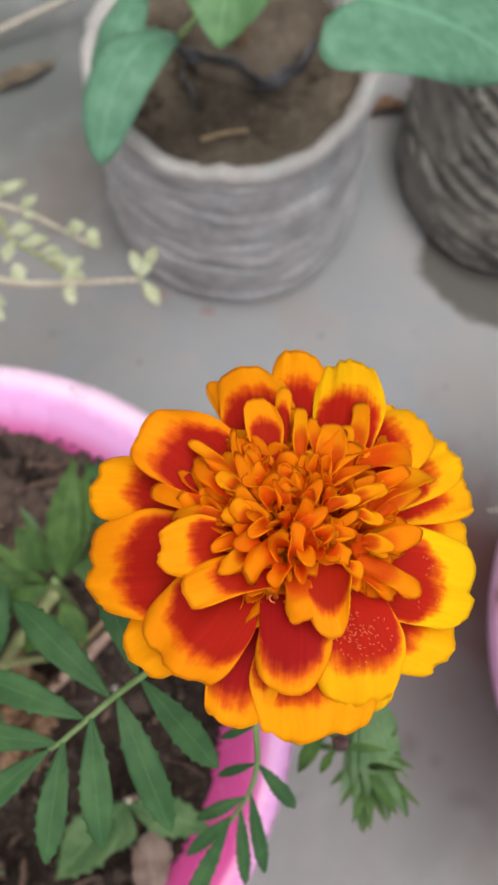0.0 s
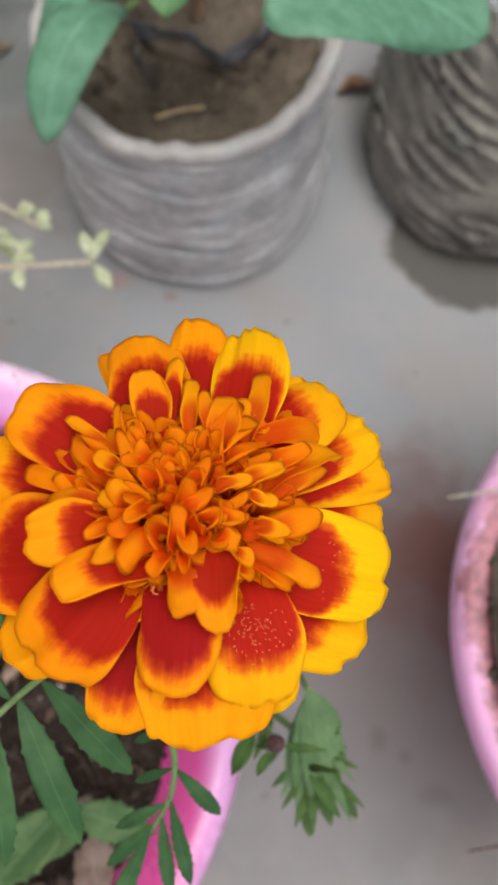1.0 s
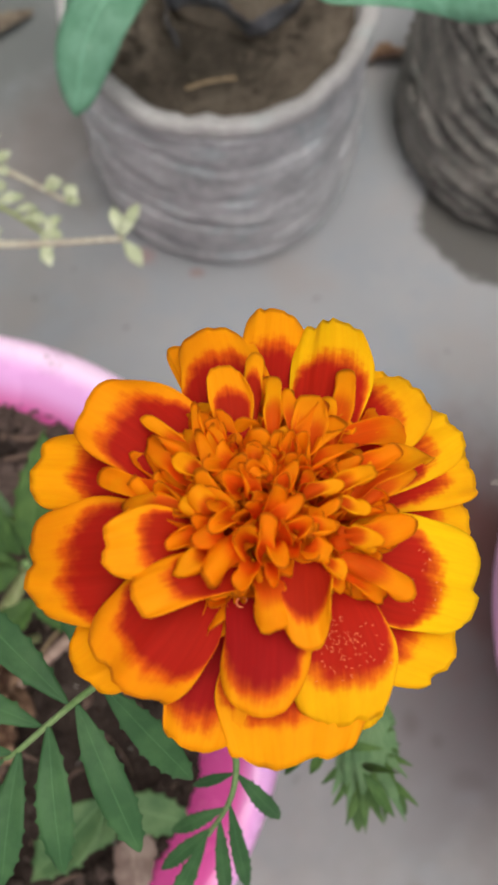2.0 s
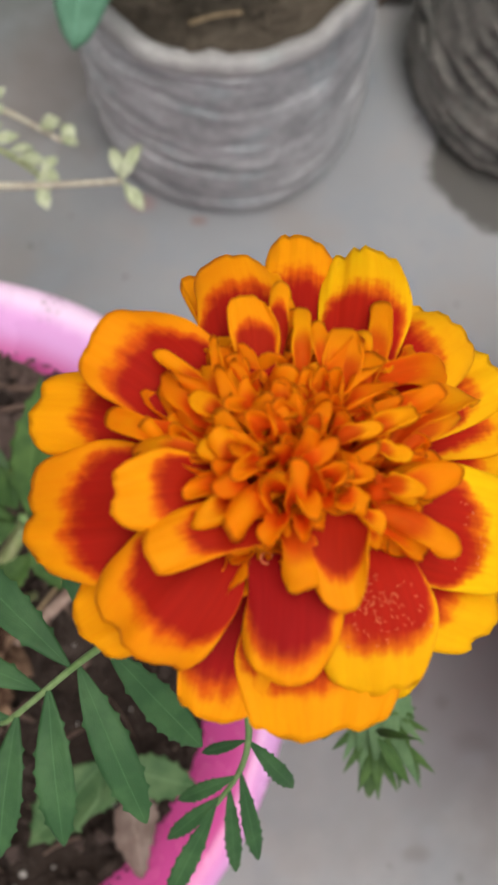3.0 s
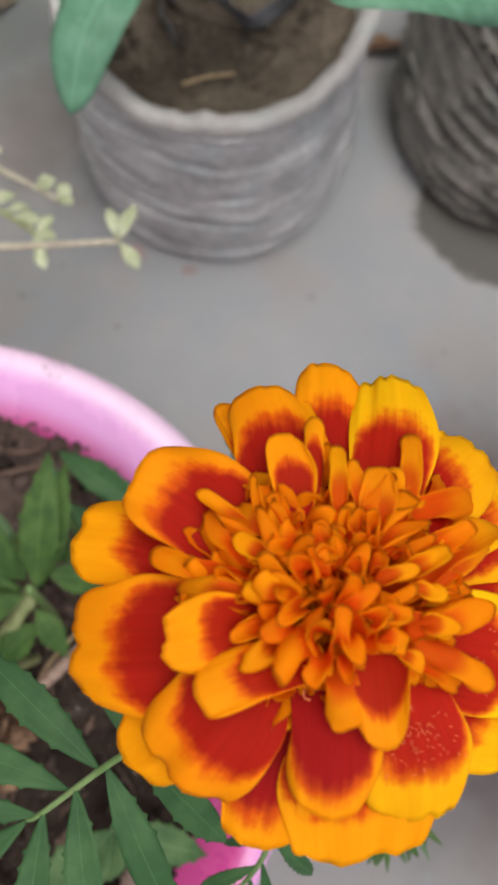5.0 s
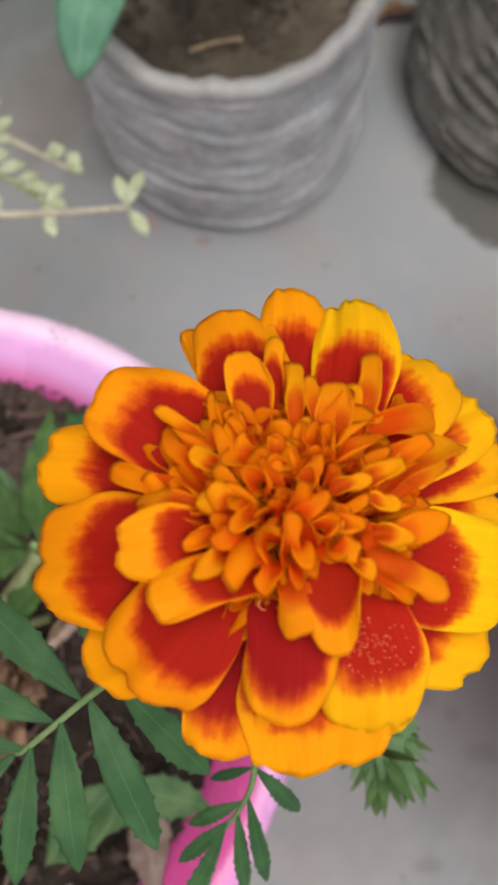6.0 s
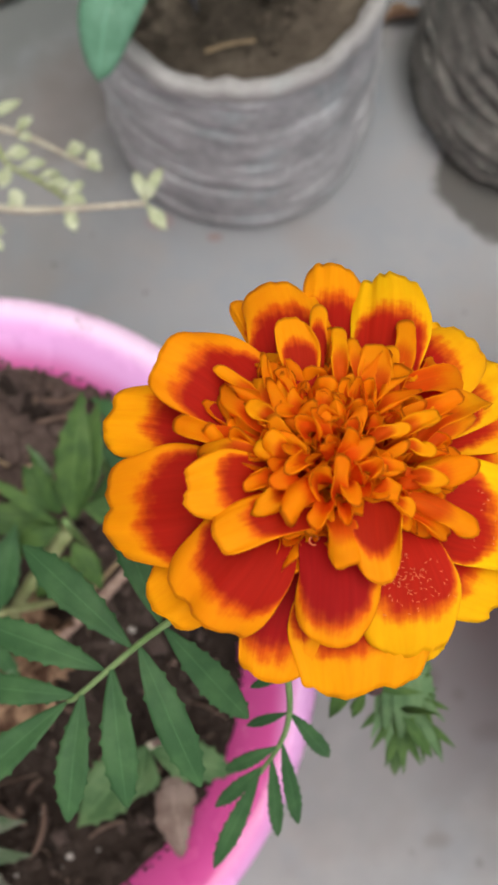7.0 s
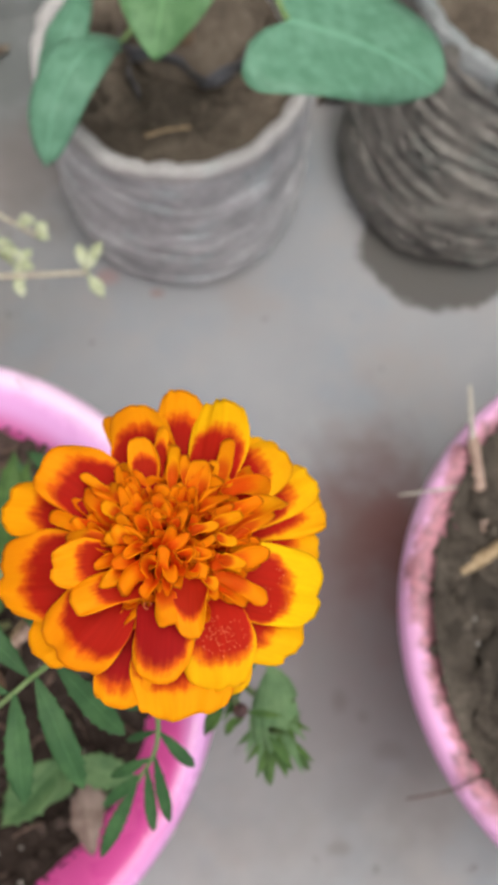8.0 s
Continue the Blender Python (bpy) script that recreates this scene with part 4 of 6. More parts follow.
blade("floret", (-7.7, -0.1, 16.0), (-18.5, 1.5, 16.0), 3.8, PETAL_TONGUE, 213, arch=0.18, dome=2.0, lobes=2, deep=0.07, arc=-75, tilt=0.5, hook=-0.15, fold=0.35)
blade("floret", (-7.8, 7.5, 14.0), (-15.7, 13.6, 15.0), 2.8, PETAL_TONGUE, 214, arch=0.13, dome=0.9, lobes=1, deep=0.05, arc=105, tilt=-0.4, hook=0.12, fold=0)
blade("floret", (-7.3, 3.4, 15.0), (-14.9, 10.6, 16.0), 4.8, PETAL_INNER, 215, arch=0.08, dome=1.6, lobes=2, deep=0.07, arc=68, tilt=-0.1, hook=-0.08, fold=0.15)
blade("floret", (-6.8, 3.8, 17.0), (-11.1, 7.4, 18.0), 3.6, PETAL_TONGUE, 216, arch=0.18, dome=1.2, lobes=1, deep=0.05, arc=120, tilt=0.1, hook=0, fold=0.35)
blade("floret", (-5.0, 6.9, 16.0), (-10.5, 12.4, 14.0), 4.1, PETAL_TONGUE, 217, arch=0.13, dome=2.0, lobes=2, deep=0.07, arc=90, tilt=0.4, hook=-0.15, fold=0)
blade("floret", (-3.2, 7.8, 16.0), (-6.6, 12.7, 16.0), 3.3, PETAL_INNER, 218, arch=0.08, dome=0.9, lobes=1, deep=0.05, arc=135, tilt=-0.5, hook=0.12, fold=0.15)
blade("floret", (-5.9, -0.7, 18.0), (-10.1, 0.6, 20.0), 3.9, PETAL_TONGUE, 219, arch=0.18, dome=1.6, lobes=2, deep=0.07, arc=-120, tilt=-0.2, hook=-0.08, fold=0.35)
blade("floret", (-5.1, -1.4, 19.0), (-8.3, 1.9, 22.0), 4.1, PETAL_TONGUE, 220, arch=0.13, dome=1.2, lobes=1, deep=0.05, arc=-105, tilt=0.0, hook=0, fold=0)
blade("floret", (8.9, -8.1, 17.0), (11.5, -11.3, 16.0), 3.6, PETAL_INNER, 221, arch=0.08, dome=2.0, lobes=2, deep=0.07, arc=90, tilt=0.2, hook=-0.15, fold=0.15)
blade("floret", (8.0, -6.6, 18.0), (11.3, -10.3, 19.0), 3.1, PETAL_TONGUE, 222, arch=0.18, dome=0.9, lobes=1, deep=0.05, arc=135, tilt=0.5, hook=0.12, fold=0.35)
blade("floret", (10.9, -2.8, 17.0), (16.2, -5.7, 16.0), 3.1, PETAL_TONGUE, 223, arch=0.13, dome=1.6, lobes=2, deep=0.07, arc=-105, tilt=-0.4, hook=-0.08, fold=0)
blade("floret", (-5.9, -3.8, 18.0), (-11.8, -5.8, 21.0), 3.9, PETAL_INNER, 224, arch=0.08, dome=1.2, lobes=1, deep=0.05, arc=135, tilt=-0.1, hook=0, fold=0.15)
blade("floret", (-5.5, -6.1, 18.0), (-10.4, -9.1, 22.0), 4.4, PETAL_TONGUE, 225, arch=0.18, dome=2.0, lobes=2, deep=0.07, arc=105, tilt=0.1, hook=-0.15, fold=0.35)
blade("floret", (10.0, 6.8, 16.0), (10.2, 16.6, 13.0), 2.8, PETAL_TONGUE, 226, arch=0.13, dome=0.9, lobes=1, deep=0.05, arc=-90, tilt=0.4, hook=0.12, fold=0)
blade("floret", (12.8, 10.0, 12.0), (18.7, 18.1, 6.0), 3.9, PETAL_INNER, 227, arch=0.08, dome=1.6, lobes=2, deep=0.07, arc=75, tilt=-0.5, hook=-0.08, fold=0.15)
blade("floret", (-2.2, 10.4, 14.0), (-9.7, 16.3, 10.0), 3.8, PETAL_TONGUE, 228, arch=0.18, dome=1.2, lobes=1, deep=0.05, arc=60, tilt=-0.2, hook=0, fold=0.35)
# upright florets over the heart
blade("floret", (0.2, -3.9, 18.0), (3.0, 2.1, 25.0), 3.7, PETAL_INNER, 300, arch=0.08, dome=0.8, lobes=2, deep=0.08, arc=117, tilt=-0.7, hook=0.1, fold=0.3, claw=0.5)
blade("floret", (-1.6, -6.1, 18.0), (-5.3, -9.8, 26.0), 4.8, PETAL_INNER, 301, arch=0.2, dome=1.7, lobes=1, deep=0.08, arc=-104, tilt=0.6, hook=-0.2, fold=0, claw=0.5)
blade("floret", (-1.6, -4.7, 18.0), (-3.4, -3.2, 26.0), 4.3, PETAL_INNER, 302, arch=0.14, dome=1.2, lobes=2, deep=0.08, arc=91, tilt=0.3, hook=0.2, fold=0.45, claw=0.5)
blade("floret", (-2.4, -2.0, 18.0), (-5.9, -4.0, 24.0), 3.3, PETAL_INNER, 303, arch=0.08, dome=0.8, lobes=1, deep=0.08, arc=117, tilt=0.0, hook=-0.1, fold=0.3, claw=0.5)
blade("floret", (-3.3, -0.2, 18.0), (-6.8, -1.1, 23.0), 3.4, PETAL_INNER, 304, arch=0.2, dome=1.7, lobes=2, deep=0.08, arc=-104, tilt=-0.3, hook=0.1, fold=0, claw=0.5)
blade("floret", (1.0, -6.3, 19.0), (0.8, -3.6, 26.0), 3.5, PETAL_INNER, 305, arch=0.14, dome=1.2, lobes=1, deep=0.08, arc=104, tilt=-0.6, hook=-0.2, fold=0.45, claw=0.5)
blade("floret", (3.2, -5.0, 19.0), (4.2, -3.0, 25.0), 3.8, PETAL_INNER, 306, arch=0.08, dome=0.8, lobes=2, deep=0.08, arc=-91, tilt=0.7, hook=0.2, fold=0.3, claw=0.5)
blade("floret", (1.9, -5.9, 19.0), (2.8, -8.9, 25.0), 3.3, PETAL_INNER, 307, arch=0.2, dome=1.7, lobes=1, deep=0.08, arc=117, tilt=0.4, hook=-0.1, fold=0, claw=0.5)
blade("floret", (5.4, -4.1, 19.0), (7.7, -2.5, 23.0), 3.7, PETAL_INNER, 308, arch=0.14, dome=1.2, lobes=2, deep=0.08, arc=104, tilt=0.1, hook=0.1, fold=0.45, claw=0.5)
blade("floret", (6.2, -5.9, 19.0), (9.6, -6.8, 21.0), 3.9, PETAL_INNER, 309, arch=0.08, dome=0.8, lobes=1, deep=0.08, arc=-104, tilt=-0.1, hook=-0.2, fold=0.3, claw=0.5)
blade("floret", (4.6, -5.7, 18.0), (5.0, -9.0, 23.0), 3.0, PETAL_INNER, 310, arch=0.2, dome=1.7, lobes=2, deep=0.08, arc=104, tilt=-0.4, hook=0.2, fold=0, claw=0.5)
blade("floret", (-0.6, 1.6, 18.0), (-2.0, 5.0, 22.0), 3.7, PETAL_INNER, 311, arch=0.14, dome=1.2, lobes=1, deep=0.08, arc=104, tilt=-0.7, hook=-0.1, fold=0.45, claw=0.5)
blade("floret", (1.2, 2.5, 18.0), (1.7, 7.0, 20.0), 3.6, PETAL_INNER, 312, arch=0.08, dome=0.8, lobes=2, deep=0.08, arc=-117, tilt=0.6, hook=0.1, fold=0.3, claw=0.5)
blade("floret", (3.4, 1.6, 18.0), (5.5, 5.3, 21.0), 3.6, PETAL_INNER, 313, arch=0.2, dome=1.7, lobes=1, deep=0.08, arc=117, tilt=0.3, hook=-0.2, fold=0, claw=0.5)
blade("floret", (-2.4, 2.5, 18.0), (-5.0, 4.4, 21.0), 3.6, PETAL_INNER, 314, arch=0.14, dome=1.2, lobes=2, deep=0.08, arc=91, tilt=0.0, hook=0.2, fold=0.45, claw=0.5)
blade("floret", (-0.5, 4.7, 17.0), (-0.5, 9.2, 19.0), 3.4, PETAL_INNER, 315, arch=0.08, dome=0.8, lobes=1, deep=0.08, arc=143, tilt=-0.3, hook=-0.1, fold=0.3, claw=0.5)
blade("floret", (-3.2, 5.0, 16.0), (-4.5, 9.6, 18.0), 3.6, PETAL_INNER, 316, arch=0.2, dome=1.7, lobes=2, deep=0.08, arc=-91, tilt=-0.6, hook=0.1, fold=0, claw=0.5)
blade("floret", (3.2, 5.9, 16.0), (3.7, 11.3, 17.0), 3.1, PETAL_INNER, 317, arch=0.14, dome=1.2, lobes=1, deep=0.08, arc=117, tilt=0.7, hook=-0.2, fold=0.45, claw=0.5)
blade("floret", (5.7, 2.5, 18.0), (8.2, 4.2, 20.0), 3.4, PETAL_INNER, 318, arch=0.08, dome=0.8, lobes=2, deep=0.08, arc=-117, tilt=0.4, hook=0.2, fold=0.3, claw=0.5)
blade("floret", (-4.2, -4.1, 19.0), (-8.1, -5.7, 24.0), 3.8, PETAL_INNER, 319, arch=0.2, dome=1.7, lobes=1, deep=0.08, arc=104, tilt=0.1, hook=-0.1, fold=0, claw=0.5)
blade("floret", (-5.1, -2.9, 18.0), (-8.9, -3.0, 22.0), 3.4, PETAL_INNER, 320, arch=0.14, dome=1.2, lobes=2, deep=0.08, arc=-78, tilt=-0.1, hook=0.1, fold=0.45, claw=0.5)
blade("floret", (-0.3, -7.4, 18.0), (-1.8, -11.3, 22.0), 3.4, PETAL_INNER, 321, arch=0.08, dome=0.8, lobes=1, deep=0.08, arc=91, tilt=-0.4, hook=-0.2, fold=0.3, claw=0.5)
blade("floret", (2.3, -7.4, 18.0), (2.5, -12.0, 21.0), 3.0, PETAL_INNER, 322, arch=0.2, dome=1.7, lobes=2, deep=0.08, arc=117, tilt=-0.7, hook=0.2, fold=0, claw=0.5)
blade("floret", (7.2, -3.9, 18.0), (10.5, -3.7, 21.0), 3.4, PETAL_INNER, 323, arch=0.14, dome=1.2, lobes=1, deep=0.08, arc=91, tilt=0.6, hook=-0.1, fold=0.45, claw=0.5)
blade("floret", (0.2, -1.7, 20.0), (-0.8, -0.3, 25.0), 3.3, PETAL_INNER, 324, arch=0.08, dome=0.8, lobes=2, deep=0.08, arc=-117, tilt=0.3, hook=0.1, fold=0.3, claw=0.5)
blade("floret", (1.9, -3.5, 20.0), (5.6, -0.1, 24.0), 3.2, PETAL_INNER, 325, arch=0.2, dome=1.7, lobes=1, deep=0.08, arc=104, tilt=0.0, hook=-0.2, fold=0, claw=0.5)

# small florets that fill the heart
rng = np.random.default_rng(11)
for k in range(230):
    share = (k + 0.5) / 230
    where = radians(k * 137.508 + rng.uniform(-20, 20))
    ring = (0.6 + 12.6 * share ** 0.6) * (0.84 if math.sin(where) < -0.2 else 1.0)
    root = np.array((0.5 + ring * math.cos(where), ring * math.sin(where) - 0.5, 14.0 - 7.0 * share ** 1.3 + rng.uniform(-1.5, 1.5)))
    rise = radians(80 - 38 * share + rng.uniform(-24, 18))
    turn = where + radians(rng.uniform(-75, 75) * (1.2 - 0.6 * share))
    size = rng.uniform(6.0, 9.6) * (0.85 + 0.35 * share) * (1 - 0.25 * max(0.0, -math.sin(where)) * share)
    blade("floret", tuple(root), tuple(root + size * np.array((math.cos(rise) * math.cos(turn), math.cos(rise) * math.sin(turn), math.sin(rise)))), rng.uniform(2.4, 5.2),
          PETAL_INNER, 500 + k, arch=rng.uniform(-0.04, 0.22), dome=rng.uniform(0.5, 1.9), lobes=1 + k % 2, deep=0.08, arc=rng.uniform(80, 230) * (1 if rng.random() < 0.75 else -1),
          tilt=rng.uniform(-1.2, 1.2), hook=rng.uniform(-0.45, 0.40), fold=rng.uniform(0, 0.5), claw=0.45, full=rng.uniform(0.5, 0.75))
for k in range(80):
    where = radians(k * 137.508)
    ring = rng.uniform(9.0, 14.5) * (0.85 if math.sin(where) < -0.3 else 1.0)
    root = np.array((0.5 + ring * math.cos(where), ring * math.sin(where) - 0.5, rng.uniform(6.5, 9.5)))
    rise, turn = radians(rng.uniform(18, 52)), where + radians(rng.uniform(-45, 45))
    size = rng.uniform(5.5, 8.5)
    blade("floret", tuple(root), tuple(root + size * np.array((math.cos(rise) * math.cos(turn), math.cos(rise) * math.sin(turn), math.sin(rise)))), rng.uniform(3.0, 4.6),
          PETAL_TONGUE if k % 2 else PETAL_INNER, 900 + k, arch=rng.uniform(0.0, 0.2), dome=rng.uniform(0.6, 1.8), lobes=1 + k % 2, deep=0.08, arc=rng.uniform(60, 140),
          tilt=rng.uniform(-0.8, 0.8), hook=rng.uniform(-0.3, 0.25), fold=rng.uniform(0, 0.4), claw=0.5, full=0.65)
for c, turn in (((-0.0020, -0.0121, 0.0145), 0.5), ((0.0040, -0.0050, 0.0175), 4.0)):
    curl = [np.array(c) + 0.0007 * np.array((math.cos(turn + t), math.sin(turn + t), 0.25 * t)) for t in np.linspace(0, 4.4, 7)]
    part("style", tube("style", [np.array(c) - (0, 0, 0.003)] + curl, 0.00014, 0.00010, POLLEN, 5, 3), head)


def pollen(grid, seed, count, middle):
    """Tiny curled grains lying on one petal."""
    r, verts, faces = np.random.default_rng(seed), [], []
    for _ in range(count):
        i, j = r.normal(middle, 2.0), r.normal(10.3, 2.4)
        i, j = min(max(i, 6.0), 15.5), min(max(j, 4.0), 16.0)
        p = grid[int(i), int(j)] + (grid[int(i) + 1, int(j)] - grid[int(i), int(j)]) * (i % 1) + (grid[int(i), int(j) + 1] - grid[int(i), int(j)]) * (j % 1)
        turn, o = r.uniform(0, 6.28), len(verts)
        for t in np.linspace(-1, 1, 4):
            for dx, dz in ((-0.00005, 0.0001), (0.00005, 0.0001), (0.0, 0.00018)):
                x, y = 0.00020 * t, 0.00010 * t * t + dx
                verts.append(p + (x * math.cos(turn) - y * math.sin(turn), x * math.sin(turn) + y * math.cos(turn), dz + 0.0001))
        for t in range(3):
            for q in range(3):
                faces.append((o + 3 * t + q, o + 3 * t + (q + 1) % 3, o + 3 * t + 3 + (q + 1) % 3, o + 3 * t + 3 + q))
    tagged(part("pollen", mesh_of("pollen", verts, faces, POLLEN), head, "orange-pink pollen grains"), kind="stuff")


pollen(dusty, 3, 90, 11.0)
pollen(specked, 5, 14, 14.0)

own("stem", tube("stem", [(-0.012, 0.045, 0.130), (-0.010, 0.046, 0.20), (-0.002, 0.045, 0.27), (0.0045, 0.041, 0.327)], 0.0019, 0.0024, STEM), label="ribbed green flower stalk")


def leaf(rachis, blades, width, material, seed, thick=0.0009, parent=None, label="", tooth=0.13):
    """A feathery leaf: the middle stalk and its leaflets, given as (place on the stalk, tip, width)."""
    stalk = own("leaf", tube("leaf", rachis, thick, thick * 0.55, STEM, 7), parent, label)
    for k, (base, tip, w) in enumerate(blades):
        part("leaflet", leaflet("leaflet", base, tip, w * width, material, seed=seed + k, teeth=9, tooth=0.0, spike=tooth * 0.75, sag=0.05, cup=0.16, wide=0.58, full=0.60), stalk)
    return stalk


leaf([(0.0035, 0.0415, 0.308), (-0.0065, 0.0335, 0.320), (-0.0166, 0.0242, 0.320), (-0.0272, 0.0181, 0.310), (-0.0406, 0.0095, 0.296), (-0.0436, 0.0082, 0.293)], [
    ((-0.0221, 0.021, 0.315), (-0.0068, 0.004, 0.296), 1.0), ((-0.0272, 0.0181, 0.310), (-0.0163, -0.0086, 0.2975), 1.1),
    ((-0.0332, 0.0146, 0.304), (-0.0309, -0.0125, 0.2955), 1.05), ((-0.0400, 0.0100, 0.2965), (-0.0436, -0.0153, 0.290), 1.0),
    ((-0.0436, 0.0082, 0.293), (-0.0697, -0.0118, 0.284), 1.15), ((-0.0415, 0.0092, 0.295), (-0.0661, 0.0120, 0.290), 0.95),
    ((-0.0345, 0.0138, 0.302), (-0.0616, 0.0244, 0.298), 1.05), ((-0.0285, 0.0175, 0.309), (-0.0507, 0.0382, 0.307), 1.1),
    ((-0.0222, 0.0211, 0.315), (-0.0321, 0.0447, 0.312), 0.9)], 0.0063, LEAF, 400, label="dark green feathery leaf with toothed leaflets")
leaf([(0.0030, 0.0410, 0.305), (0.0010, 0.028, 0.309), (0.0012, 0.0130, 0.303), (0.0016, 0.0055, 0.295), (-0.0001, -0.0008, 0.285), (-0.0048, -0.0076, 0.275)], [
    ((0.0016, 0.0050, 0.2945), (0.0102, -0.0043, 0.2785), 1.0), ((0.0, -0.0008, 0.285), (0.0034, -0.0188, 0.268), 1.0),
    ((-0.0022, -0.0039, 0.280), (-0.0012, -0.0216, 0.264), 0.95), ((-0.0048, -0.0076, 0.275), (-0.0157, -0.0282, 0.262), 1.2),
    ((-0.0036, -0.0058, 0.277), (-0.0149, -0.0148, 0.268), 0.95), ((-0.0008, -0.0018, 0.2835), (-0.0123, -0.0068, 0.275), 0.9),
    ((0.0014, 0.0050, 0.294), (-0.0072, 0.0026, 0.286), 0.62), ((0.0014, 0.0125, 0.303), (-0.0062, 0.0100, 0.298), 0.55)], 0.0034, LEAF, 430, tooth=0.14, label="small green feathery leaf over the pot rim")

bud_stalk = own("bud_stalk", tube("bud_stalk", [(-0.0098, 0.0460, 0.205), (-0.0045, 0.0640, 0.232), (0.0000, 0.0830, 0.246), (0.0010, 0.0890, 0.249)], 0.0010, 0.0012, STEM), label="side stalk with a pale closed bud")
part("bud", revolve("bud", [(0.0, -0.006), (0.0026, -0.005), (0.0046, -0.001), (0.0053, 0.003), (0.0046, 0.0065), (0.0026, 0.0088), (0.0, 0.0095)], 20, BUD_PALE, lambda x, y, z, a, i: (x * (1 + 0.10 * math.sin(6 * a)) + 0.0008, y * (1 + 0.10 * math.cos(5 * a)) + 0.0915 + 0.35 * z, z + 0.2530)), bud_stalk, "pale whitish-green bud")
for k in range(5):
    a = radians(20 + 72 * k)
    out = np.array((math.cos(a), math.sin(a), 0))
    foot = np.array((0.0008, 0.0915, 0.2500)) + 0.0042 * out
    part("bract", leaflet("bract", foot, foot + 0.0018 * out + np.array((0, 0.0015, 0.0080)), 0.0058, BUD_PALE if k in (0, 4) else BUD_GREEN, up=tuple(out), seed=680 + k, teeth=4, tooth=0.0, sag=0.16, cup=-0.3, wide=0.5, full=0.7), bud_stalk)
# side shoot beyond the rim
shoot = own("side_shoot", tube("side_shoot", [(-0.010, 0.046, 0.175), (0.008, 0.034, 0.195), (0.024, 0.020, 0.213), (0.0330, 0.0120, 0.225)], 0.0012, 0.0009, STEM), label="green side shoot with a dark bud")
for k, (tip, w) in enumerate([((0.0416, -0.0062, 0.232), 4.0), ((0.0330, -0.0090, 0.226), 4.6), ((0.0255, -0.0008, 0.226), 4.0), ((0.0410, 0.0085, 0.232), 3.2), ((0.0425, 0.0030, 0.233), 3.2), ((0.0193, 0.0085, 0.215), 3.6), ((0.0290, -0.0055, 0.225), 3.6), ((0.0380, -0.0030, 0.231), 4.2), ((0.0400, 0.0150, 0.236), 4.0), ((0.0370, 0.0200, 0.236), 3.4)]):
    tip = tuple(c + 1.10 * (v - c) for c, v in zip((0.0330, 0.0140, 0.2248), tip))
    part("leaflet", leaflet("leaflet", (0.0330, 0.0140, 0.2248) if k != 5 else (0.0235, 0.0205, 0.2125), tip, w / 1150, LEAF_YOUNG if k % 2 else LEAF_SOFT, seed=460 + k, tooth=0.12, teeth=5), shoot)
    for turn in (-1, 1):
        mid = np.array((0.0330, 0.0140, 0.2248)) * 0.5 + np.array(tip) * 0.5
        way = np.array(tip) - mid
        part("leaflet", leaflet("leaflet", mid, mid + np.array((way[0] - turn * 0.45 * way[1], way[1] + turn * 0.45 * way[0], way[2])) * 0.85, w / 1900, LEAF_YOUNG, seed=480 + k, tooth=0.05, teeth=4), shoot)
part("bud", revolve("bud", [(0.0, -0.0028), (0.0012, -0.0026), (0.0021, -0.0008), (0.0022, 0.0010), (0.0014, 0.0026), (0.0003, 0.0030)], 14, BUD_DARK, lambda x, y, z, a, i: (x * (1 + 0.08 * math.sin(5 * a)) + 0.0228, y + 0.0105, z + 0.2586)), shoot, "dark reddish bud")
part("bud_stalk", tube("bud_stalk", [(0.0150, 0.0275, 0.204), (0.0190, 0.0190, 0.232), (0.0228, 0.0105, 0.2554)], 0.0009, 0.0011, STEM), shoot)
part("leaf_stalk", tube("leaf_stalk", [(0.0240, 0.0200, 0.2130), (0.0300, 0.0290, 0.2280), (0.0321, 0.0241, 0.2400)], 0.0008, 0.0007, STEM), shoot)
# the pale leaf that hangs behind, and single dark fingers
for k, (root, tip, w) in enumerate([((0.0324, 0.0243, 0.2400), (0.0420, 0.0049, 0.2280), 7.5), ((0.0321, 0.0239, 0.2400), (0.0375, -0.0011, 0.2260), 7.5), ((0.0317, 0.0239, 0.2400), (0.0328, -0.0031, 0.2260), 7.0), ((0.0312, 0.0225, 0.2400), (0.0285, -0.0002, 0.2260), 6.0), ((0.0324, 0.0243, 0.2400), (0.0412, 0.0150, 0.2320), 5.0), ((0.0313, 0.0220, 0.2380), (0.0261, 0.0040, 0.2260), 5.0)]):
    part("leaflet", leaflet("leaflet", root, tip, 0.7 * w / 1000, LEAF_SOFT, seed=700 + k, tooth=0.10, teeth=6, cup=0.2, full=0.7), shoot, "pale soft green leaflet")
for k, (root, tip, w) in enumerate([((0.0248, 0.0103, 0.2460), (0.0361, 0.0090, 0.2480), 2.2), ((0.0313, 0.0052, 0.2400), (0.0374, 0.0039, 0.2620), 2.0), ((0.0317, 0.0036, 0.2400), (0.0395, -0.0071, 0.2340), 3.2), ((0.0380, 0.0024, 0.2260), (0.0467, -0.0082, 0.2050), 3.4), ((0.0304, -0.0003, 0.2260), (0.0336, -0.0129, 0.2020), 3.6), ((0.0180, 0.0140, 0.2620), (0.0122, 0.0036, 0.2520), 4.2), ((0.0214, 0.0092, 0.2500), (0.0185, 0.0035, 0.2440), 2.6)]):
    part("leaflet", leaflet("leaflet", root, tip, w / 1000, LEAF_YOUNG, seed=720 + k, tooth=0.0, teeth=5, cup=0.3), shoot)

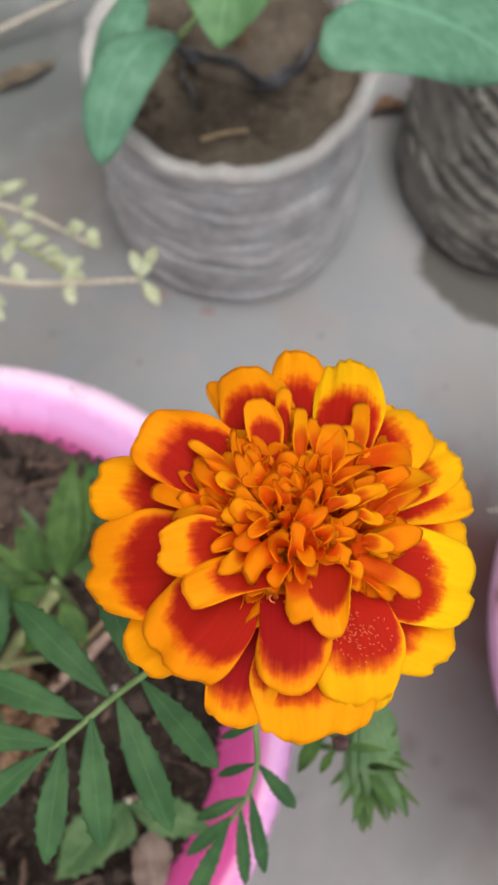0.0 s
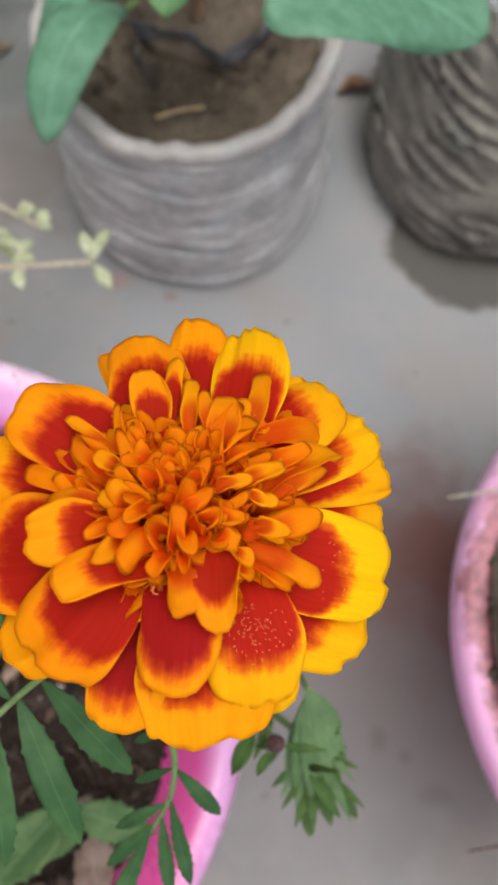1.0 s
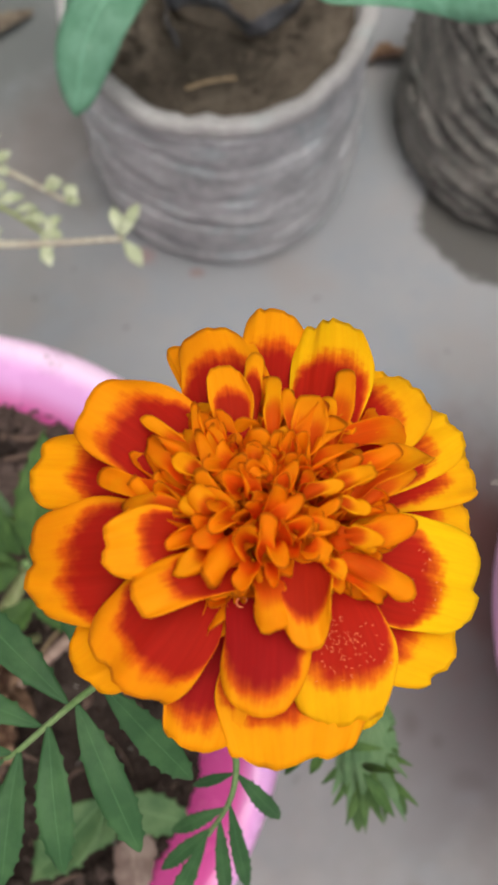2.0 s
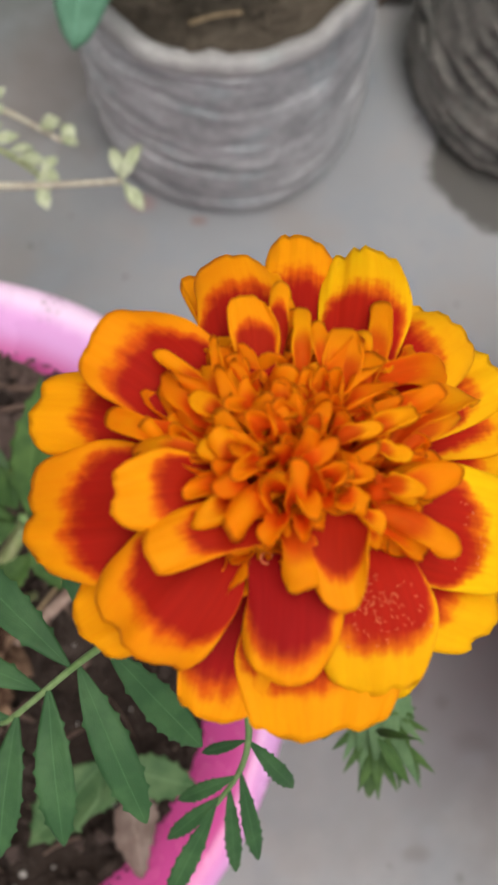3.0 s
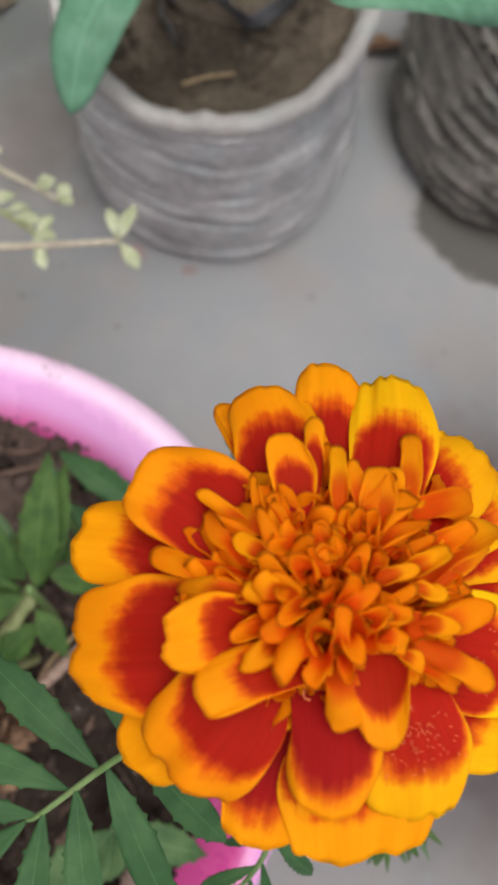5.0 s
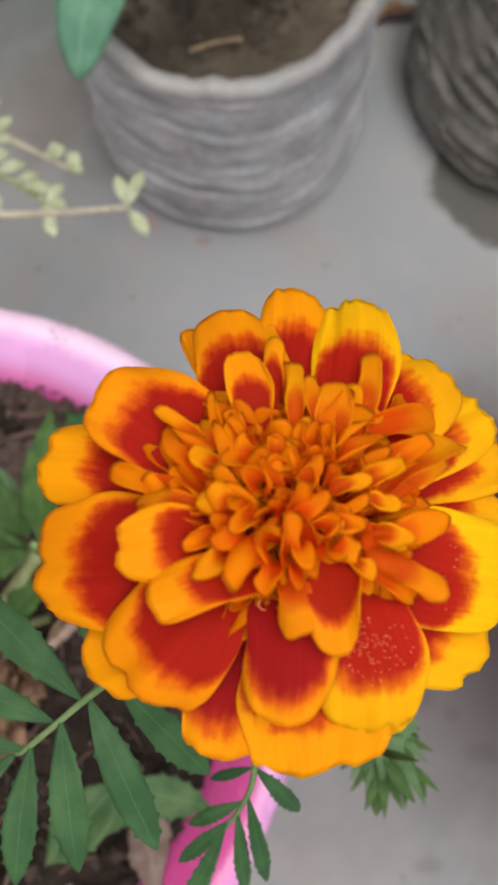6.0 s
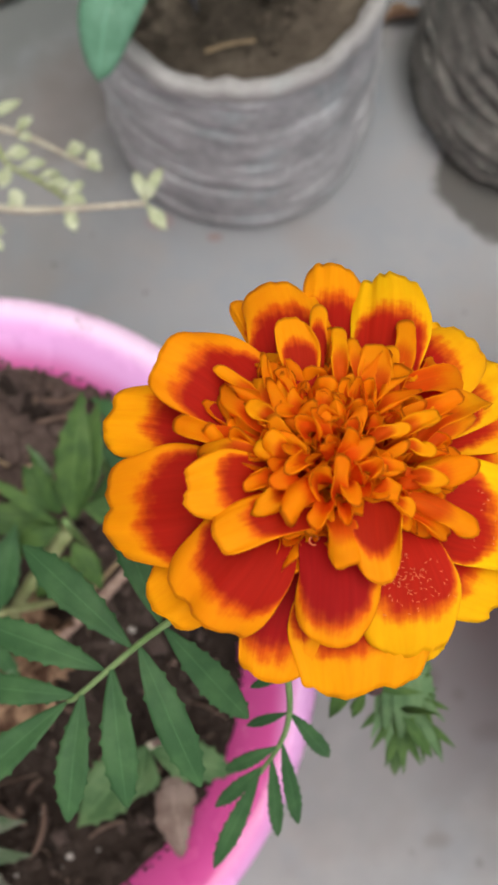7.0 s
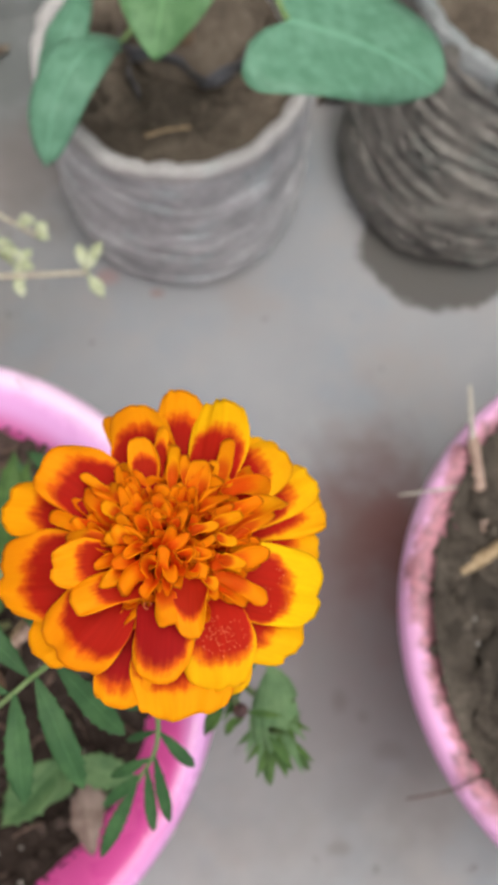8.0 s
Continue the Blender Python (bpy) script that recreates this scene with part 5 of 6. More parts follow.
# young shoots on the same soil
def young_plant(base, stem_top, blades, width, material, seed, label, stem=STEM):
    p = thing("seedling", label, "seedling", base, group="young plants in the pot")
    b = Vector(base)
    s = part("stem", tube("stem", [base, ((base[0] + stem_top[0]) / 2 + 0.002, (base[1] + stem_top[1]) / 2, (base[2] + stem_top[2]) / 2), stem_top], 0.0018, 0.0013, stem), p)
    s.location = -b
    for k, (root, tip, w, *other) in enumerate(blades):
        l = part("leaf", leaflet("leaf", root, tuple(1.10 * b - 0.10 * a for a, b in zip(root, tip)), 0.92 * w * width, other[0] if other else material, seed=seed + k, tooth=0.0, spike=0.10, full=1.0, wide=0.46, teeth=7, sag=0.07, cup=0.25, twist=0.3 * ((k * 7) % 3 - 1)), p)
        l.location = -b
    return p


young_plant((-0.0655, 0.0570, 0.130), (-0.0635, 0.0640, 0.200), [
    ((-0.0612, 0.0641, 0.200), (-0.0568, 0.0976, 0.215), 11.5), ((-0.0589, 0.0673, 0.198), (-0.0520, 0.0950, 0.212), 9.3),
    ((-0.0582, 0.0740, 0.185), (-0.0327, 0.0899, 0.175), 10.8), ((-0.0590, 0.0690, 0.198), (-0.0427, 0.0660, 0.190), 8.9),
    ((-0.0646, 0.0664, 0.200), (-0.0752, 0.0794, 0.205), 9.3), ((-0.0657, 0.0626, 0.196), (-0.0830, 0.0553, 0.190), 8.0),
    ((-0.0664, 0.0631, 0.200), (-0.0862, 0.0765, 0.205), 4.2), ((-0.0660, 0.0660, 0.200), (-0.0721, 0.0823, 0.210), 3.6),
    ((-0.0605, 0.0646, 0.197), (-0.0528, 0.0977, 0.208), 8.5), ((-0.0679, 0.0700, 0.190), (-0.0782, 0.0802, 0.192), 10.5, LEAF_LIME), ((-0.0690, 0.0785, 0.192), (-0.0764, 0.0887, 0.197), 3.2, LEAF_SOFT), ((-0.0673, 0.0652, 0.190), (-0.0915, 0.0668, 0.195), 11.0), ((-0.0760, 0.0706, 0.190), (-0.0880, 0.0786, 0.195), 4.0),
    ((-0.0640, 0.0560, 0.180), (-0.0766, 0.0446, 0.175), 9.5), ((-0.0640, 0.0600, 0.185), (-0.0560, 0.0470, 0.178), 8.0)], 0.00108, LEAF_YOUNG, 500, "leafy green marigold seedling on dark soil")
young_plant((-0.0560, 0.0800, 0.130), (-0.0600, 0.0950, 0.168), [
    ((-0.0610, 0.1130, 0.172), (-0.0320, 0.0926, 0.168), 10.0), ((-0.0519, 0.0889, 0.168), (-0.0425, 0.0720, 0.162), 9.0), ((-0.0580, 0.0960, 0.168), (-0.0400, 0.0800, 0.160), 9.0),
    ((-0.0600, 0.0950, 0.168), (-0.0640, 0.1080, 0.172), 7.0)], 0.00108, LEAF, 620, "dark green seedling behind the taller one")
young_plant((-0.0700, 0.0500, 0.130), (-0.0840, 0.0360, 0.199), [
    ((-0.0827, 0.0366, 0.200), (-0.0762, 0.0577, 0.210), 8.2), ((-0.0890, 0.0327, 0.200), (-0.0926, 0.0498, 0.210), 7.8),
    ((-0.0890, 0.0313, 0.200), (-0.1073, 0.0371, 0.210), 6.4), ((-0.0890, 0.0305, 0.200), (-0.1077, 0.0276, 0.205), 6.4), ((-0.0871, 0.0385, 0.190), (-0.0790, 0.0615, 0.200), 9.5), ((-0.0960, 0.0338, 0.195), (-0.0951, 0.0515, 0.205), 8.6),
    ((-0.0875, 0.0315, 0.200), (-0.0786, 0.0174, 0.190), 6.0), ((-0.0890, 0.0305, 0.199), (-0.1054, 0.0171, 0.200), 6.0),
    ((-0.0885, 0.0305, 0.199), (-0.1000, 0.0105, 0.200), 5.3)], 0.00108, LEAF, 520, "dark green seedling with narrow toothed leaves", STEM_LIME)
young_plant((-0.1150, 0.0600, 0.130), (-0.1160, 0.0610, 0.196), [
    ((-0.1150, 0.0640, 0.198), (-0.0985, 0.0675, 0.200), 1.3), ((-0.1150, 0.0560, 0.196), (-0.1015, 0.0525, 0.199), 0.9),
    ((-0.1160, 0.0610, 0.196), (-0.1330, 0.0690, 0.199), 1.1), ((-0.1160, 0.0610, 0.196), (-0.1230, 0.0450, 0.199), 1.0)], 0.0120, LEAF_LIME, 540, "bright green seedling on dark soil")
young_plant((-0.1080, -0.0050, 0.130), (-0.1030, 0.0030, 0.218), [
    ((-0.1016, 0.0050, 0.219), (-0.0800, -0.0140, 0.220), 0.7), ((-0.0960, 0.0000, 0.220), (-0.0840, -0.0050, 0.221), 0.6),
    ((-0.0960, 0.0000, 0.220), (-0.0975, -0.0125, 0.218), 0.55), ((-0.0925, -0.0030, 0.220), (-0.0905, -0.0130, 0.219), 0.5),
    ((-0.1016, 0.0050, 0.219), (-0.1180, 0.0080, 0.220), 0.7)], 0.0065, LEAF, 560, "small dark feathery seedling")
young_plant((-0.1180, -0.0350, 0.130), (-0.1100, -0.0300, 0.186), [
    ((-0.1100, -0.0270, 0.187), (-0.0780, -0.0245, 0.189), 1.0), ((-0.1095, -0.0330, 0.187), (-0.0760, -0.0338, 0.188), 0.95)], 0.0090, LEAF_FADING, 580, "pale mottled leaf shoot over soil")
young_plant((-0.1150, -0.0420, 0.130), (-0.1080, -0.0370, 0.176), [
    ((-0.1070, -0.0370, 0.177), (-0.0820, -0.0470, 0.172), 1.5), ((-0.1080, -0.0380, 0.176), (-0.1010, -0.0580, 0.168), 1.1)], 0.0100, LEAF_WITHERED, 590, "withered grey-green leaves over soil")
young_plant((-0.0400, -0.0020, 0.130), (-0.0395, -0.0040, 0.180), [
    ((-0.0395, -0.0040, 0.180), (-0.0600, -0.0255, 0.176), 1.35), ((-0.0390, -0.0050, 0.180), (-0.0150, -0.0120, 0.172), 1.0),
    ((-0.0395, -0.0050, 0.179), (-0.0450, -0.0190, 0.174), 1.0)], 0.0130, LEAF_PALE, 600, "pale green broad-leaved seedling near the rim", STEM_PINK)


def loose_leaf(label, base, tip, width, material, seed, sag=0.12, cup=0.3, twist=0.4, crumple=0.0042, wide=0.45, full=0.6):
    mid = tuple((a + b) / 2 for a, b in zip(base, tip))
    ob = thing("dry_leaf", label, "dry leaf", mid, leaflet("dry_leaf", [a - b for a, b in zip(base, mid)], [a - b for a, b in zip(tip, mid)], width, material, seed=seed, sag=sag, cup=cup, twist=twist, tooth=0.10, teeth=8, crumple=crumple, wide=wide, full=full))
    return ob


loose_leaf("curled pinkish-tan dry leaf against the pink rim", (-0.0335, -0.0130, 0.160), (-0.0318, -0.0400, 0.1575), 0.0125, LEAF_TAN, 1, crumple=0.0016, wide=0.36, full=0.85)
loose_leaf("crumpled brown dry leaf on dark soil", (-0.1075, 0.0279, 0.147), (-0.0719, 0.0345, 0.147), 0.0270, LEAF_DRY, 2, 0.14, 0.35, crumple=0.0058)
loose_leaf("crumpled brown dry leaf on dark soil", (-0.0760, 0.0330, 0.146), (-0.1010, -0.0030, 0.145), 0.0250, LEAF_DRY, 3, 0.16, 0.4, crumple=0.0056)
loose_leaf("torn brown leaf litter on soil", (-0.1200, 0.0800, 0.145), (-0.0950, 0.0860, 0.145), 0.0090, LEAF_DRY, 4)
loose_leaf("torn brown leaf litter on soil", (-0.0240, 0.0700, 0.151), (-0.0300, 0.0900, 0.152), 0.0140, LEAF_TAN, 5)
loose_leaf("long brown dry leaf on concrete", (-0.1600, 0.4160, 0.003), (-0.1229, 0.4349, 0.004), 0.0130, LEAF_OLD, 6, 0.05, 0.3, 0.1, crumple=0.0014)
loose_leaf("reddish brown dry leaf between the bags", (0.0763, 0.3966, 0.003), (0.1015, 0.4028, 0.004), 0.0120, LEAF_DRY, 7, 0.08)
loose_leaf("small reddish leaf scrap on concrete", (-0.0950, 0.3740, 0.002), (-0.0900, 0.3900, 0.003), 0.0080, LEAF_DRY, 8, 0.05, 0.2, 0.1)


def stick(name, label, points, r0, r1, material, seed=0, knots=0.12):
    b = Vector(points[0])
    ob = thing(name, label, "twig", b, tube(name, [tuple(Vector(p) - b) for p in points], r0, r1, material, 7, 5, knots, seed))
    return ob


stick("dry_stalk", "thin dry stalk lying across the soil", [(-0.0290, 0.0960, 0.152), (-0.0310, 0.0880, 0.148), (-0.0480, 0.0660, 0.148), (-0.0674, 0.0446, 0.145), (-0.0690, 0.0380, 0.144)], 0.0009, 0.0007, STRAW, 1)
stick("dry_stalk", "thick flat dry stalk on the soil", [(-0.0300, 0.0760, 0.147), (-0.0480, 0.0590, 0.146), (-0.0643, 0.0426, 0.145), (-0.0900, 0.0200, 0.144)], 0.0026, 0.0022, PINK_TWIG, 2)
stick("dry_stalk", "short dry stalk on dark soil", [(-0.1120, 0.1050, 0.145), (-0.0960, 0.0960, 0.145)], 0.0008, 0.0006, STRAW, 3)
stick("dry_stalk", "short brown stalk on dark soil", [(-0.0880, 0.0960, 0.145), (-0.0900, 0.0820, 0.145)], 0.0016, 0.0012, TWIG, 4)
stick("straw", "short piece of straw on grey-brown soil", [(-0.0225, 0.2956, 0.1150), (-0.0110, 0.2990, 0.1155), (0.0006, 0.3009, 0.1150)], 0.0010, 0.0009, STRAW, 5)
stick("twig", "pale dry twig lying on concrete", [(-0.1922, 0.4372, 0.0040), (-0.1559, 0.4519, 0.0140), (-0.1155, 0.4683, 0.0220), (-0.0831, 0.4814, 0.0314)], 0.0025, 0.0019, PALE_TWIG, 6)
stick("twig", "thin pale twig poking over the pot rim", [(0.0902, 0.0983, 0.157), (0.1050, 0.1000, 0.158), (0.1339, 0.1053, 0.152), (0.1600, 0.1100, 0.147)], 0.0004, 0.0006, PALE_TWIG, 7)
stub = stick("twig", "upright tan stub with a pale thin top", [(0.1300, 0.0790, 0.1440), (0.1264, 0.0895, 0.1510), (0.1240, 0.1050, 0.1560), (0.1212, 0.1215, 0.1620)], 0.0032, 0.0026, PINK_TWIG, 8)
tip_of_stub = part("thin_top", tube("thin_top", [(0.1214, 0.1200, 0.1615), (0.1198, 0.1290, 0.1680), (0.1184, 0.1400, 0.1750)], 0.0013, 0.0009, PALE_TWIG, 7, 5, 0.1, 18), stub, "pale thin bare top")
tip_of_stub.location = -stub.location
stick("twig", "tan splinter on damp soil", [(0.1145, 0.0672, 0.1535), (0.1225, 0.0715, 0.1550), (0.1297, 0.0759, 0.1560), (0.1420, 0.0840, 0.1550)], 0.0026, 0.0034, STRAW, 9)
stick("twig", "dark root on damp soil", [(0.1330, 0.0640, 0.148), (0.1400, 0.0480, 0.149), (0.1520, 0.0400, 0.147)], 0.0018, 0.0012, TWIG, 10)
stick("twig", "hair-thin dark root hanging over the rim", [(0.0870, -0.0203, 0.158), (0.0965, -0.0188, 0.159), (0.1060, -0.0165, 0.1595), (0.1185, -0.0114, 0.1565)], 0.0004, 0.0005, BUD_DARK, 11)


def fibre_tangle():
    """Dead roots and straw matted against the rim."""
    r, verts, faces = np.random.default_rng(21), [], []
    for k in range(60):
        c = np.array((-0.0265, 0.0800, 0.1520)) + r.normal(0, 1, 3) * (0.0060, 0.0110, 0.0018)
        d = r.normal(0, 1, 3) * (0.006, 0.006, 0.0016)
        line = [c - d, c + r.normal(0, 0.0025, 3), c + d, c + d * 1.4 + r.normal(0, 0.003, 3)]
        me = tube("fibre", [np.maximum(p, (-1, -1, 0.1455)) for p in line], 0.00035, 0.00022, STRAW, 4, 4)
        o = len(verts)
        verts += [tuple(v.co) for v in me.vertices]
        faces += [tuple(o + i for i in f.vertices) for f in me.polygons]
        bpy.data.meshes.remove(me)
    thing("fibre_tangle", "matted tan dead roots against the pink rim", "dead roots", me=mesh_of("fibre_tangle", verts, faces, STRAW), kind="stuff")


fibre_tangle()


def litter_strips():
    """Flat torn strips of dead stalk and leaf lying on the soil."""
    r, verts, faces = np.random.default_rng(33), [], []
    for k in range(80):
        a, d = r.uniform(0, 6.28), 0.094 * math.sqrt(r.random())
        c = np.array((POT_A[0] + d * math.cos(a), POT_A[1] + d * math.sin(a), 0.1445 + 0.011 * (d / 0.1) ** 5 + r.uniform(0, 0.0015)))
        t, half = r.uniform(0, 3.14), r.uniform(0.003, 0.010)
        way, side = np.array((math.cos(t), math.sin(t), 0)), np.array((-math.sin(t), math.cos(t), 0))
        w, bow, o = r.uniform(0.0004, 0.0018), r.uniform(-0.25, 0.25) * half, len(verts)
        for s in np.linspace(-1, 1, 6):
            mid = c + way * half * s + side * bow * s * s + np.array((0, 0, r.uniform(-0.0006, 0.0006)))
            wide = w * (1 - 0.5 * abs(s)) * r.uniform(0.7, 1.2)
            verts += [mid - side * wide, mid + side * wide, mid + np.array((0, 0, 0.0006 + 0.3 * w))]
        for s in range(5):
            for q in range(3):
                faces.append((o + 3 * s + q, o + 3 * s + (q + 1) % 3, o + 3 * s + 3 + (q + 1) % 3, o + 3 * s + 3 + q))
    thing("leaf_litter", "torn strips of dead stalks scattered on the soil", "plant litter", me=mesh_of("leaf_litter", verts, faces, LITTER), kind="stuff")


litter_strips()

stick("shoot_stalk", "leaning yellow-green stalk between the seedlings", [(-0.0655, 0.0640, 0.186), (-0.0735, 0.0545, 0.178), (-0.0812, 0.0463, 0.172), (-0.0880, 0.0400, 0.160), (-0.0930, 0.0360, 0.136)], 0.0030, 0.0020, STEM_LIME, 12)

# ---- plant in the grey bag ----
def bent_leaf(points, width, material, seed, cup=-0.12, roll=0.0):
    """A smooth-edged leaf whose midrib follows the points."""
    line = spline(points, 6)
    ahead = np.gradient(line, axis=0)
    ahead /= np.linalg.norm(ahead, axis=1, keepdims=True)
    rng, grid = np.random.default_rng(seed), []
    p1, p2 = rng.uniform(0, 6.28, 2)
    for i, (p, d) in enumerate(zip(line, ahead)):
        s = i / (len(line) - 1)
        side = np.cross(d, (0, 0, 1))
        side /= np.linalg.norm(side)
        over = np.cross(side, d)
        w = 0.5 * width * max(0.04, math.sin(math.pi * s ** 1.05) ** 0.5)
        row = []
        for q in np.linspace(-1, 1, 11):
            x, h = q * w, cup * w * q * q + 0.05 * width * math.sin(6 * s + p1 + 2 * q) * abs(q) + 0.02 * width * math.sin(15 * s + p2) * q
            row.append(p + side * (x * math.cos(roll) - h * math.sin(roll)) + over * (x * math.sin(roll) + h * math.cos(roll)))
        grid.append(row)
    return sheet("leaf", grid, 0.0005, material)


shrub = thing("broad_leaved_plant", "young plant with broad smooth blue-green leaves", "potted plant", (-0.003, 0.350, 0.108))
shrub_o = Vector((-0.003, 0.350, 0.108))


def shrub_part(name, me, label=""):
    ob = part(name, me, shrub, label)
    ob.location = -shrub_o
    return ob


shrub_part("stem", tube("stem", [(-0.003, 0.350, 0.106), (-0.001, 0.352, 0.150), (0.004, 0.356, 0.215), (0.006, 0.360, 0.280)], 0.0042, 0.0030, TWIG, 10), "brown woody stem")
for path in ([(0.002, 0.354, 0.180), (0.020, 0.318, 0.238), (0.0421, 0.2638, 0.2400)], [(-0.001, 0.352, 0.140), (-0.014, 0.338, 0.160), (-0.0301, 0.3117, 0.1660)],
             [(0.0, 0.353, 0.165), (-0.022, 0.352, 0.172), (-0.0465, 0.3393, 0.1720)], [(0.005, 0.358, 0.245), (0.002, 0.342, 0.240), (-0.001, 0.322, 0.225)]):
    shrub_part("leaf_stalk", tube("leaf_stalk", path, 0.0016, 0.0013, STEM))
shrub_part("leaf", leaflet("leaf", (0.0421, 0.2638, 0.2400), (0.1055, 0.2557, 0.2099), 0.070, LEAF_BROAD, teeth=12, tooth=0.0, sag=0.07, cup=-0.06, seed=1, lobe=0.12, shear=0.34), "broad heart-shaped blue-green leaf with pale spots")
shrub_part("leaf", bent_leaf([(-0.0301, 0.3117, 0.1660), (-0.0399, 0.3035, 0.1760), (-0.0502, 0.2878, 0.1780), (-0.0587, 0.2718, 0.1700), (-0.0640, 0.2539, 0.1540)], 0.0275, LEAF_BROAD, 2), "drooping blue-green leaf bent over the bag rim")
shrub_part("leaf", bent_leaf([(-0.0465, 0.3393, 0.1720), (-0.0530, 0.3111, 0.1760), (-0.0601, 0.2984, 0.1650), (-0.0657, 0.2909, 0.1500)], 0.0210, LEAF_BROAD, 3), "narrow drooping blue-green leaf")
shrub_part("leaf", leaflet("leaf", (0.0000, 0.3260, 0.226), (-0.0116, 0.2748, 0.202), 0.046, LEAF_FRESH, teeth=10, tooth=0.0, sag=0.06, cup=0.05, wide=0.38, full=0.7, seed=4), "fresh yellow-green leaf")


def film_scrap(label, points, height, seed):
    line = spline(points, 6)
    r = np.random.default_rng(seed)
    grid = []
    for i, p in enumerate(line):
        top = height * (0.92 + 0.16 * r.random())
        lean = 0.0015 * math.sin(i * 0.45 + seed)
        grid.append([p + np.array((lean * q, 0.0010 * math.sin(3 * q + i * 0.35) - 0.002 * q, 0.002 + top * q)) for q in np.linspace(0, 1, 7)])
    b = Vector(points[0])
    return thing("film_scrap", label, "plastic film", b, sheet("film_scrap", np.array(grid) - np.array(b), 0.0005, BLACK_FILM))


film_scrap("torn black nursery film round the root ball", [(-0.0385, 0.3610, 0.1085), (-0.0345, 0.3490, 0.1085), (-0.0290, 0.3435, 0.1085), (-0.0200, 0.3412, 0.1085), (-0.0104, 0.3400, 0.1085), (-0.0035, 0.3360, 0.1085), (0.0020, 0.3303, 0.1085), (0.0067, 0.3263, 0.1085), (0.0144, 0.3292, 0.1085), (0.0222, 0.3346, 0.1085), (0.0284, 0.3400, 0.1085), (0.0345, 0.3520, 0.1085)], 0.0135, 2)
film_scrap("crumpled black nursery film sticking out of soil", [(-0.0328, 0.3479, 0.1085), (-0.0315, 0.3375, 0.1085), (-0.0296, 0.3289, 0.1085), (-0.0258, 0.3187, 0.1085)], 0.006, 1)


def root_ball():
    prof = [(0.0, 0.0), (0.034, 0.0), (0.034, 0.005), (0.031, 0.0095), (0.022, 0.0120), (0.008, 0.0130), (0.0, 0.0132)]
    me = revolve("root_ball", prof, 40, SOIL_GREY, lambda x, y, z, a, i: (x * (1 + 0.1 * wander(x, y, z, 60)), y * (1 + 0.1 * wander(y, z, x, 60)), z + 0.002 * wander(x, y, z, 130)))
    thing("root_ball", "dry earthy root ball in the grey bag", "soil", (-0.0005, 0.3625, 0.106), me)


root_ball()

# ---- trailing succulent sprig ----
sprig = thing("trailing_sprig", "trailing succulent stems with small pale green leaves", "trailing plant", (-0.34, 0.24, 0.0))
sprig_o = Vector((-0.34, 0.24, 0.0))


def sprig_part(name, me, label="", parent=None):
    ob = part(name, me, parent or sprig, label)
    if parent is None:
        ob.location = -sprig_o
    return ob


def sprig_branch(path, r0, r1, material, leaves, seed):
    b = sprig_part("branch", tube("branch", path, r0, r1, material, 7, 6, 0.08, seed))
    r = np.random.default_rng(seed)
    line = spline(path[-4:], 8)
    for i in range(3, len(line) - 2, 3):
        for side in (-1, 1):
            if r.random() < 0.2:
                d = line[i + 1] - line[i]
                d = d / np.linalg.norm(d)
                out = np.array((-d[1], d[0], 0)) * side * r.uniform(0.4, 1.0) + d * r.uniform(0.4, 1.0) + np.array((0, 0, r.uniform(0, 0.6)))
                leaves = leaves + [(line[i], line[i] + out / np.linalg.norm(out) * r.uniform(0.006, 0.011))]
    for k, (root, tip) in enumerate(leaves):
        sprig_part("leaf", leaflet("leaf", root, tip, r.uniform(0.0044, 0.0072), LEAF_SPRIG, teeth=5, tooth=0.0, sag=0.10, cup=0.25, wide=0.62, full=0.85, twist=r.uniform(-0.9, 0.9), seed=seed * 20 + k, thick=0.0011), parent=b)
    return b


sprig_branch([(-0.34, 0.24, 0.0), (-0.25, 0.262, 0.085), (-0.180, 0.258, 0.118), (-0.1439, 0.2382, 0.120), (-0.1175, 0.2184, 0.122), (-0.0953, 0.2138, 0.1225), (-0.0480, 0.2157, 0.1225)], 0.0030, 0.0012, STEM_PINK, [
    ((-0.0485, 0.2157, 0.1225), (-0.0525, 0.2300, 0.124)), ((-0.0480, 0.2157, 0.1228), (-0.0410, 0.2300, 0.126)), ((-0.0480, 0.2157, 0.1220), (-0.0402, 0.2050, 0.118)), ((-0.0480, 0.2157, 0.1228), (-0.0440, 0.2230, 0.129)),
    ((-0.0820, 0.2142, 0.122), (-0.0780, 0.2040, 0.121)), ((-0.1000, 0.2145, 0.1225), (-0.1050, 0.2220, 0.126)), ((-0.1200, 0.2200, 0.122), (-0.1150, 0.2290, 0.125)), ((-0.1260, 0.2250, 0.122), (-0.1330, 0.2180, 0.121)),
    ((-0.1400, 0.2350, 0.121), (-0.1400, 0.2170, 0.119)), ((-0.1450, 0.2390, 0.120), (-0.1350, 0.2290, 0.124))], 31)
